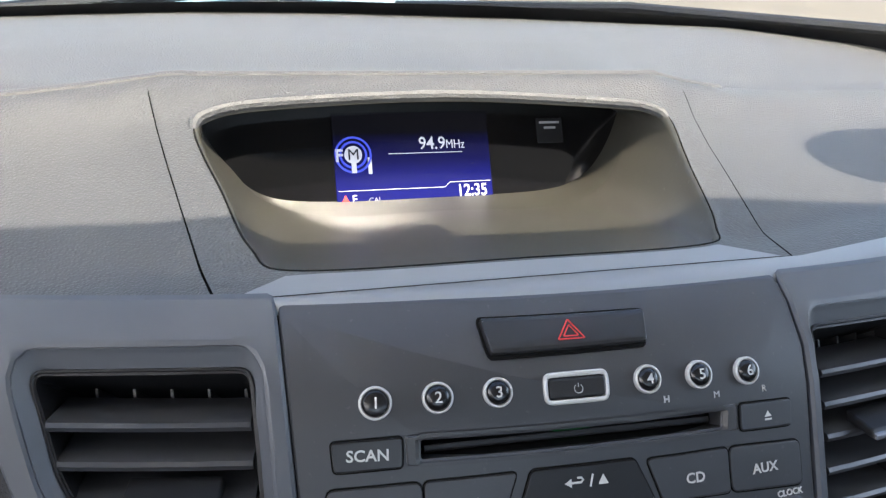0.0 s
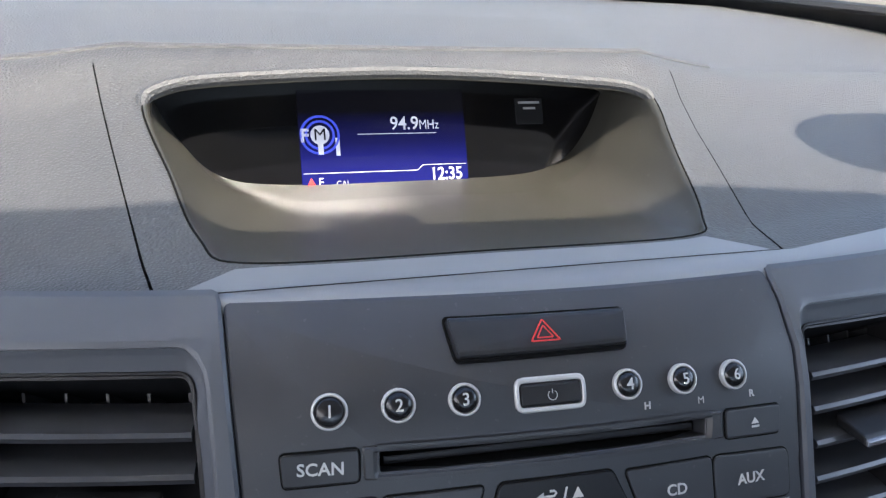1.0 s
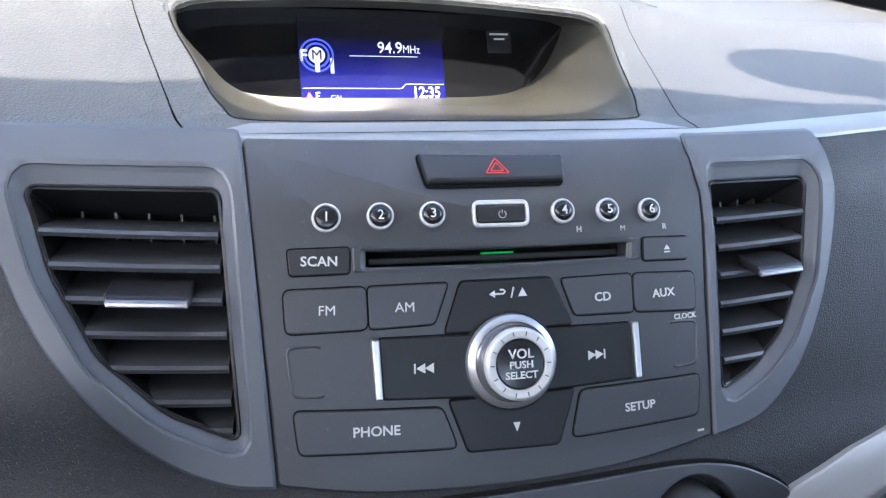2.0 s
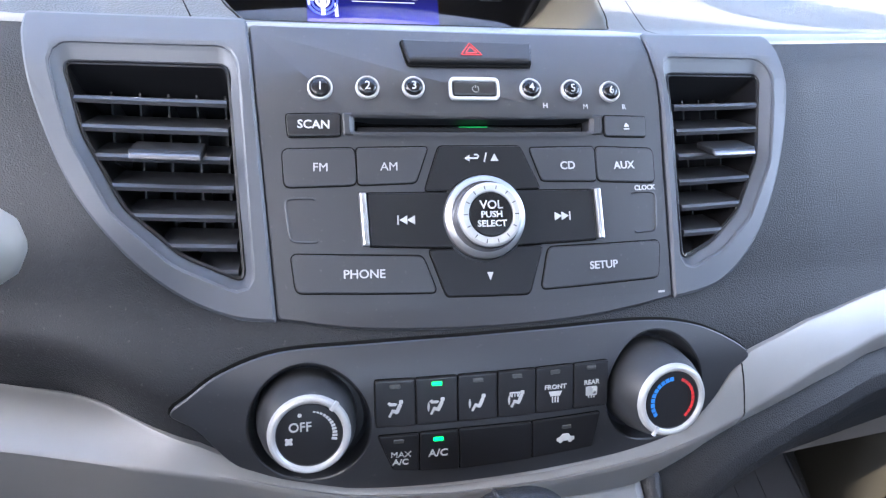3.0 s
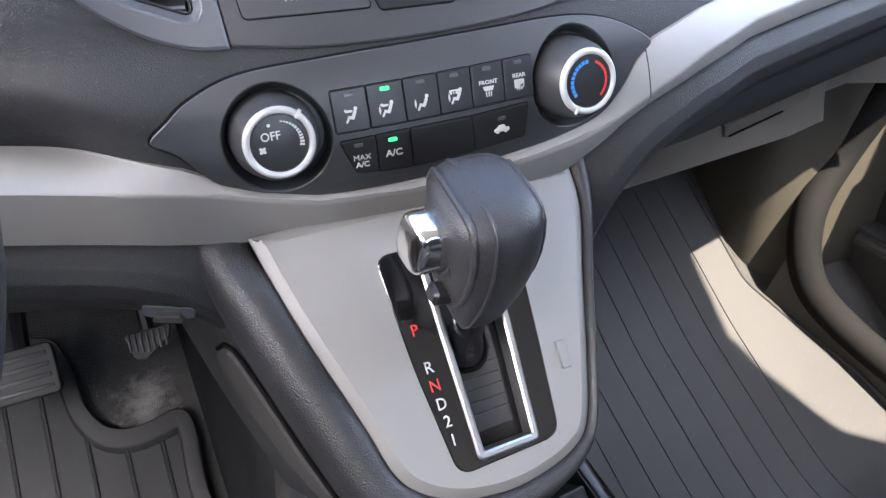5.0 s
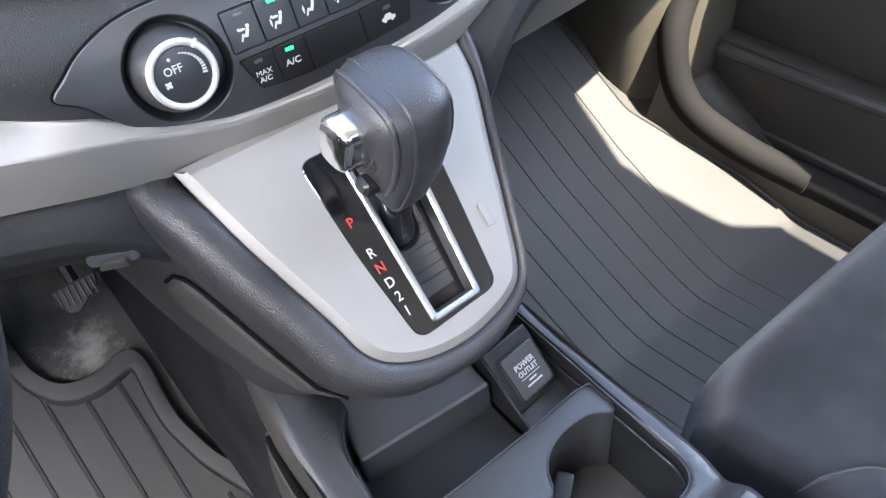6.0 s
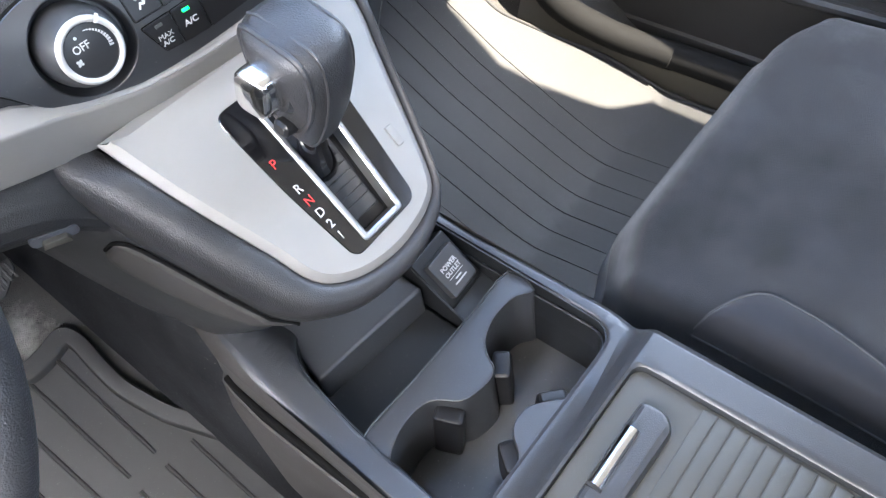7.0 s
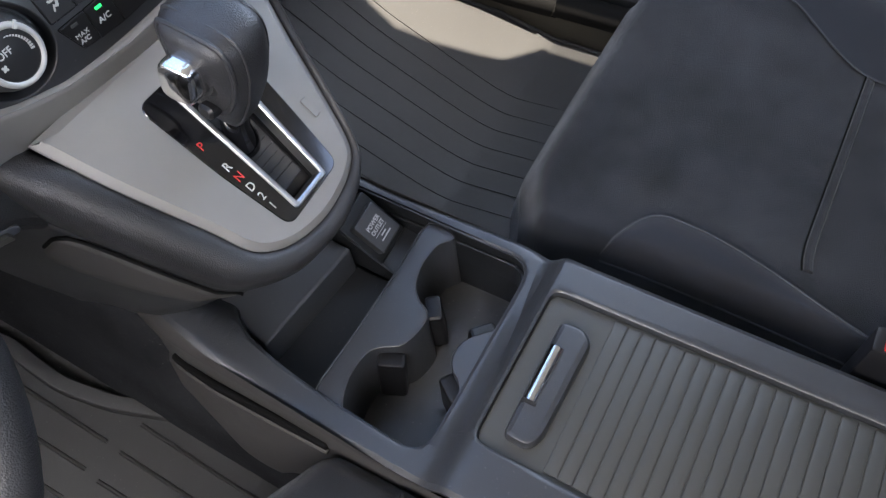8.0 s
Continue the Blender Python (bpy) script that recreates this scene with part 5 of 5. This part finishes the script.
# steering wheel
wheel = thing("steering_wheel", (-.40, -.20, .70), "black leather steering wheel", "steering wheel")
WM = Matrix.Translation((-.396, -.300, .800)) @ pose(0, 0, 0, 62, 0, 0)
part("rim", tube([(.186 * math.cos(a * math.pi / 48), .186 * math.sin(a * math.pi / 48), 0) for a in range(96)], .0155, 14, True, by(WM)), LEATHER, wheel)
part("hub", lathe([(.075, -.06), (.075, -.015), (.060, .002), (0, .008)], by(WM), 40), PLASTIC, wheel)
for a in (5, 175, 270):
    part("spoke", box(.06, -.018, -.014, .180, .018, -.002, by(WM @ pose(0, 0, 0, 0, 0, a)), .005), PLASTIC, wheel)
part("column", tube([WM @ Vector((0, 0, -.03)), (-.405, -.13, .735), (-.405, -.02, .67)], .045, 20), PLASTIC, wheel)


# ---- seats ----
def seat(name_label, mirror, y_front, x_in):
    s = thing("front_seat", (x_in + mirror * .25, y_front - .25, .06), name_label, "seat", "front seats")
    W = .48

    def cushion(u, v):
        x, y = u * W, v * .56
        edge_x = min(u, 1 - u)
        bol = math.exp(-((u - .10) / .085) ** 2) + math.exp(-((u - .90) / .085) ** 2)
        fade = ramp01((v - .06) / .22)
        z = .402 + .010 * bol * fade - .020 * ramp01((v - .3) / .6) + .006 * math.sin(u * 3.14)
        z -= .050 * (1 - ramp01(edge_x / .060)) ** 2 + .055 * (1 - ramp01(v / .075)) ** 2
        return x, y, z

    def place(u, v):
        x, y, z = cushion(u, v)
        y_in = -.030 * (1 - ramp01(min(u, 1 - u) / .2)) - .012
        return Vector((x_in + mirror * x, y_front + y_in * (1 - v) - y + .012, z))
    us = [i / 60 for i in range(61)]
    vs = [i / 60 for i in range(61)]
    bm = grid([.0 + i / 70 for i in range(71)], vs, place)
    part("cushion", bm, CLOTH, s, "dark suede-like cloth cushion", 70)

    def over(u, v, h):
        return place(u, v) + Vector((0, 0, h))
    for a, b in ((.020, .125), (.850, .980)):
        edge = lambda v, a=a, b=b: ((a, a + (b - a - .080 * ramp01((v - .30) / .40)) * ramp01((v - .17) / .12) ** .6) if a < .5 else (b - (b - a) * ramp01((v - .17) / .12) ** .6 - .17 * ramp01((v - .30) / .24), b))
        part("bolster_panel", grid([i / 16 for i in range(17)], [.175 + .825 * i / 50 for i in range(51)], lambda u, v: over(edge(v)[0] + (edge(v)[1] - edge(v)[0]) * u, v, .0035 + .006 * math.sin(math.pi * u))), BOLSTER, s, "smooth bolster panel", 70)
        for q in (0, 1):
            part("piping", tube([tuple(over(edge(v)[q], v, .0040)) for v in [.175 + .825 * i / 50 for i in range(51)]], .0011, 6), THREAD, s)
    part("seam", tube([tuple(over(.13 + .72 * i / 20, .517, -.0002)) for i in range(21)], .0011, 6), GAP, s, "dark cross seam")
    part("seam_roll", tube([tuple(over(.13 + .72 * i / 20, .527, -.0012)) for i in range(21)], .0050, 8), CLOTH, s)
    # sides of the cushion
    rim = [(u, 0) for u in us] + [(1, v) for v in vs[1:]] + [(1 - u, 1) for u in us[1:]] + [(0, 1 - v) for v in vs[1:-1]]
    part("cushion_side", loft([[tuple(place(*p)) for p in rim], [tuple(place(*p) + Vector((0, .012 * (p[1] == 0), -.05))) for p in rim], [tuple(Vector((place(*p).x, place(*p).y - .03 * (p[1] == 0), .20))) for p in rim]], None, (False, False)), BOLSTER, s, "", 60)
    part("base", box(x_in + mirror * W / 2 - .2, y_front - .52, .055, x_in + mirror * W / 2 + .2, y_front - .08, .26, None, .01), BLACK, s)

    def back_place(u, v):
        lean = .30
        bol = math.exp(-((u - .08) / .08) ** 2) + math.exp(-((u - .92) / .08) ** 2)
        x = u * W
        z = .38 + v * .62
        y = y_front - .50 - lean * v * .62 - .10 + .045 * bol * (1 - v * .5) + .03 * math.sin(v * 3.1)
        return Vector((x_in + mirror * x, y, z))
    part("backrest", grid([i / 40 for i in range(41)], [i / 40 for i in range(41)], back_place), CLOTH, s, "", 70)
    part("backrest_shell", grid([i / 20 for i in range(21)], [i / 20 for i in range(21)], lambda u, v: back_place(u, v) + Vector((0, -.09, 0))), BOLSTER, s)
    return s


seat("dark blue-grey cloth passenger seat with smooth bolsters", 1, -.376, .136)
seat("dark blue-grey cloth driver seat with smooth bolsters", -1, -.322, -.122)

buckle = thing("seat_belt_buckle", (.116, -.738, .375), "black seat belt buckle with a red button", "buckle")
part("body", box(-.012, -.020, 0, .012, .020, .10, by(Matrix.Translation((.116, -.738, .375))), .004), BLACK, buckle)
part("red_button", box(-.009, -.016, .098, .009, .012, .103, by(Matrix.Translation((.116, -.738, .375))), .002), RED, buckle, "red release button")

# ---- doors, roof and windows ----
def shell_wall(side):
    x = side * .84
    n = "door_1" if side < 0 else "door_2"
    d = thing(n, (x, -.3, .05), "dark door trim with an armrest ledge", "door", kind="structure")
    lower = grid([-1.25 + i * .05 for i in range(36)], [i / 16 for i in range(17)], lambda y, v: Vector((x - side * (.035 * math.sin(v * 3.14) + .05 * ramp01((.16 - v) / .12)), y, .06 + v * .87)))
    part("trim_panel", lower, TRIM, d)
    part("outer_skin", box(min(x, x + side * .05), -1.25, .0, max(x, x + side * .05), .50, .93), PAINT, d)
    part("arm_ledge", box(-.035, -.45, -.025, .035, .35, .025, by(Matrix.Translation((x - side * .035, -.45, .60))), .015), TRIM, d)
    part("map_pocket", box(-.02, -.62, -.08, .02, .30, .075, by(Matrix.Translation((x - side * .05, -.25, .22))), .012), TRIM, d)
    part("pocket_rail", tube([(x - side * .075, -.75, .305), (x - side * .080, -.35, .295), (x - side * .078, .02, .280)], .010, 10), TRIM, d)
    part("sill", box(min(x - side * .08, x), -1.2, .05, max(x - side * .08, x), .06, .150, None, .018, 3), TRIM, d)
    rail = ((.735, .020, .54), (.700, .040, .43), (.640, .020, .353), (.630, -.022, .269), (.669, -.097, .206), (.706, -.196, .172), (.714, -.262, .168), (.714, -1.1, .168))
    part("sill_bar", tube(curved([Vector((side * a, b, c)) for a, b, c in rail], 6, False), .022, 16), SEAL, d, "rounded dark sill bar")
    part("sill_back", box(min(x - side * .075, x - side * .02), -1.2, .05, max(x - side * .075, x - side * .02), .06, .172, None, .012, 3), TRIM, d)
    rx = lambda y: float(np.interp(y, (-1.1, -.262, -.196, -.097, -.022, .03), (.714, .714, .706, .672, .634, .64)))
    rz = lambda y: float(np.interp(y, (-1.1, -.262, -.196, -.097, -.022, .03), (.168, .168, .172, .206, .269, .34)))
    part("sill_step", grid([-1.1 + i * .02 for i in range(57)], [0, .35, .7, 1], lambda y, v: Vector((side * (side_edge(y) + .002 + (rx(y) - side_edge(y)) * v), y, ground_z(.5, y) - .004 + (rz(y) + .008 - ground_z(.5, y)) * v))), KICK, d)
    plan = curved([Vector(p) for p in ((.61, .48), (.602, .30), (.596, .17), (.590, .105), (.596, .066), (.618, .044), (.66, .034), (.80, .028))], 5, False)
    part("kick_panel", grid(list(range(len(plan))), [i / 10 for i in range(11)], lambda i, v: (lambda q: Vector((side * (q[0] + .006 * v), q[1] + .01 * v, ground_z(.5, q[1]) - .01 + (.88 - ground_z(.5, q[1])) * v)))(plan[int(i)])), KICK, d, "olive grey kick panel")
    return d


shell_wall(-1)
shell_wall(1)
def tunnel_wall(u, v):
    y = .42 - 1.04 * u
    high = float(np.interp(y, (-.62, -.25, -.195, -.170, -.15, .0, .42), (.28, .30, .355, .46, .512, .53, .62)))
    return Vector((-.122 - .006 * ramp01((-.2 - y) / .1) - (.062 - .030 * min(1, u * 1.44)) * v - .006 * math.sin(v * 3.1), y, high * (1 - v) + (ground_z(-.18, y) + .002) * v))




def side_trim(u, v):
    y = -.045 - .165 * u
    low = float(np.interp(y, (-.215, -.17, -.12, -.08, -.045), (.250, .270, .330, .395, .450)))
    top = float(np.interp(y, (-.215, -.10, -.045), (.46, .52, .545)))
    z = top + (low - top) * v
    return Vector((-.114 - .020 * ramp01((.48 - z) / .18) - .012 * ramp01((y + .17) / .08), y, z))


trim_panel = part("tunnel_trim", grid([i / 20 for i in range(21)], [i / 16 for i in range(17)], side_trim), FLANK, None, "", 60)
tagged(trim_panel, "dark plastic trim below the gear selector", "trim", kind="structure")
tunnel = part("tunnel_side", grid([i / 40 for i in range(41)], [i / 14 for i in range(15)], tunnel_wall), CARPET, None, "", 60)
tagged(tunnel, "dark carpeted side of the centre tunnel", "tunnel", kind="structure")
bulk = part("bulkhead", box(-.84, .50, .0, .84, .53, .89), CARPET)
tagged(bulk, "dark carpeted bulkhead behind the dashboard", "wall", kind="structure")
roof = part("roof", grid([-.672 + i * .056 for i in range(25)], [i / 24 for i in range(25)], lambda x, v: Vector((x, (-.30 - .10 * x * x) * (1 - v) + -2.3 * v, 1.33 - .10 * x * x + .04 * math.sin(v * 3.1)))), LINING)
tagged(roof, "pale headliner under the car roof", "roof", kind="structure")
skin = part("roof_skin", grid([-.69 + i * .0552 for i in range(26)], [i / 10 for i in range(11)], lambda x, v: Vector((x, (-.295 - .10 * x * x) * (1 - v) + -2.35 * v, 1.37 - .10 * x * x + .04 * math.sin(v * 3.1)))), PAINT)
tagged(skin, "grey painted roof skin", "roof", kind="structure")
for side in (-1, 1):
    a = part("pillar", tube([(side * .76, .44, .90), (side * .72, .06, 1.13), (side * .665, -.34, 1.31)], .030, 12), PILLAR)
    tagged(a, "grey windscreen pillar trim", "pillar", "pillars", "structure")
    # unseen pillar, its rings shaped to cut the sun patch on the mat
    rings = ((.655, -.63, 1.33), (.662, -.64, 1.25), (.673, -.64, 1.173), (.685, -.64, 1.08), (.697, -.64, 1.015), (.735, -.64, .95), (.752, -.64, .92))
    b = part("pillar", loft([[(side * x, y, z), (side * (x + .048), y - .004, z), (side * (x + .048), -1.25, z), (side * x, -1.24, z)] for x, y, z in rings], None, (True, True)), PILLAR)
    tagged(b, "unseen grey door pillar shaped to bound the sun patch", "pillar", "pillars", "structure")
    # unseen rail, placed so that its shadow edges the sun patch
    c = part("roof_rail", tube([(side * .656, -.32, 1.30), (side * .660, -.8, 1.31), (side * .66, -2.2, 1.30)], .035, 12), PILLAR)
    tagged(c, "unseen grey roof rail set to bound the sun patch", "trim", "roof rails", "structure")
rear = part("rear_wall", box(-.8, -2.35, .0, .8, -2.28, .95), TRIM)
tagged(rear, "dark rear trim of the cabin", "wall", kind="structure")
bench = thing("bench_seat", (0, -1.7, .06), "dark cloth rear bench", "seat")
part("cushion", box(-.65, -1.95, .10, .65, -1.35, .42, None, .06, 3), CLOTH, bench)
part("backrest", box(-.65, -2.10, .40, .65, -1.92, 1.0, None, .06, 3), CLOTH, bench)

# windscreen, black ceramic band, wipers, cowl, bonnet
def pane(x, v, inner=0.0):
    return Vector((x * (1 - .06 * v), (wind(x) + .004) * (1 - v) + (-.30 - .10 * x * x) * v, .898 + .45 * v - .05 * x * x * v)) + inner * Vector((0, -.46, -.89))


screen_glass = part("windscreen", grid([-.70 + i * .05 for i in range(29)], [i / 12 for i in range(13)], pane), GLASS, None, "", 60)
thick = screen_glass.modifiers.new("thickness", "SOLIDIFY")
thick.thickness = .005
tagged(screen_glass, "clear curved windscreen", "windscreen", kind="structure")
screen_glass.visible_shadow = False
bandg = part("windscreen_band", grid([-.72 + i * .03 for i in range(49)], [0, .5, 1], lambda x, v: pane(x, v * (.092 + .022 * ramp01((x + .1) / .6)), .007)), BLACK)
tagged(bandg, "black border at the foot of the windscreen", "trim", kind="structure")
cowl = part("cowl", grid([-.80 + i * .04 for i in range(41)], [0, .25, .5, .75, 1], lambda x, v: Vector((x, wind(x) + .03 + .16 * v, .885 - .02 * v))), BLACK)
tagged(cowl, "black plastic cowl below the windscreen", "cowl", kind="structure")
for x0, x1 in ((-.35, .20), (.10, .62)):
    w = thing("wiper", (x0, wind(x0) + .05, .88), "black windscreen wiper at rest", "wiper", "wipers")
    part("arm", tube([(x0, wind(x0) + .08, .917), ((x0 + x1) / 2, wind((x0 + x1) / 2) + .05, .937), (x1, wind(x1) + .03, .942)], .007, 8), BLACK, w)
    part("blade", tube([(x0 + .05, wind(x0 + .05) + .02, .918), ((x0 + x1) / 2, wind((x0 + x1) / 2) + .015, .924), (x1, wind(x1) + .01, .926)], .005, 8), BLACK, w)
bonnet = part("bonnet", grid([-.78 + i * .06 for i in range(27)], [i / 12 for i in range(13)], lambda x, v: Vector((x, .74 + .85 * v, .905 - .10 * v * v - .06 * x * x))), PAINT)
tagged(bonnet, "grey painted car bonnet", "bonnet", kind="structure")
ground = part("ground", grid([-300 + i * 60 for i in range(11)], [-300 + i * 60 for i in range(11)], lambda x, y: Vector((x, y, -.45))), ASPHALT)
tagged(ground, "pale sandy ground outside the car", "ground", kind="structure")

# unseen mirror on its foot and oval disc, added to cast the dashboard's shadows
mirror = thing("rear_view_mirror", (.03, -.25, 1.30), "unseen black interior mirror whose foot casts a shadow on the dashboard", "mirror")
part("foot", tube([(.036, -.250, 1.300), (.033, -.228, 1.268), (.030, -.222, 1.240)], [.020, .022, .015], 14), BLACK, mirror)
MR = Matrix.Translation((.0, -.285, 1.235)) @ pose(0, 0, 0, 80, 0, 6)
part("housing", slab(disc(0, 0, .115, 40, .032), -.014, .014, by(MR), .008), BLACK, mirror)
part("glass", slab(disc(0, 0, .108, 40, .027), .013, .0150, by(MR), .0005), CHROME, mirror, "mirror glass")
# no known part: a disc sized to the oval shadow it throws
visor = thing("shadow_disc", (.37, -.175, 1.245), "unseen oval disc added to cast a shadow on the dashboard", "visor")
VM = Matrix.Translation((.372, -.180, 1.240)) @ pose(0, 0, 0, 153, 0, 0)
part("panel", slab(disc(0, 0, .095, 44, .068), -.003, .003, by(VM), .0015), PILLAR, visor)
part("stay", tube([(.372, -.235, 1.262), (.372, -.285, 1.288)], .005, 8), BLACK, visor)

# outer body panels that close the car below its windows
body = thing("car_body", (0, 0, -.30), "grey painted outer body panels of the car", "car body", kind="structure")
for side in (-1, 1):
    part("rear_quarter", box(min(side * .84, side * .89), -2.35, -.05, max(side * .84, side * .89), -1.255, .93, None, .02), PAINT, body)
    part("front_wing", box(min(side * .80, side * .86), .505, -.05, max(side * .80, side * .86), 1.60, .80, None, .03, 2), PAINT, body)
    for y in (1.10, -1.75):
        part("tyre", lathe([(.20, -.09), (.31, -.10), (.335, -.07), (.335, .07), (.31, .10), (.20, .09)], by(Matrix.Translation((side * .79, y, -.115)) @ pose(0, 0, 0, 0, 90, 0)), 40), RUBBER, body, "black tyre")
        part("rim", lathe([(.205, -.06), (.19, .05), (.06, .07), (0, .07)], by(Matrix.Translation((side * .79, y, -.115)) @ pose(0, 0, 0, 0, 90 * side, 0)), 40), SATIN, body, "silver rim")
part("nose", box(-.80, 1.56, -.05, .80, 1.63, .78, None, .03, 2), PAINT, body)
part("tail", box(-.84, -2.42, -.05, .84, -2.355, .93, None, .02), PAINT, body)
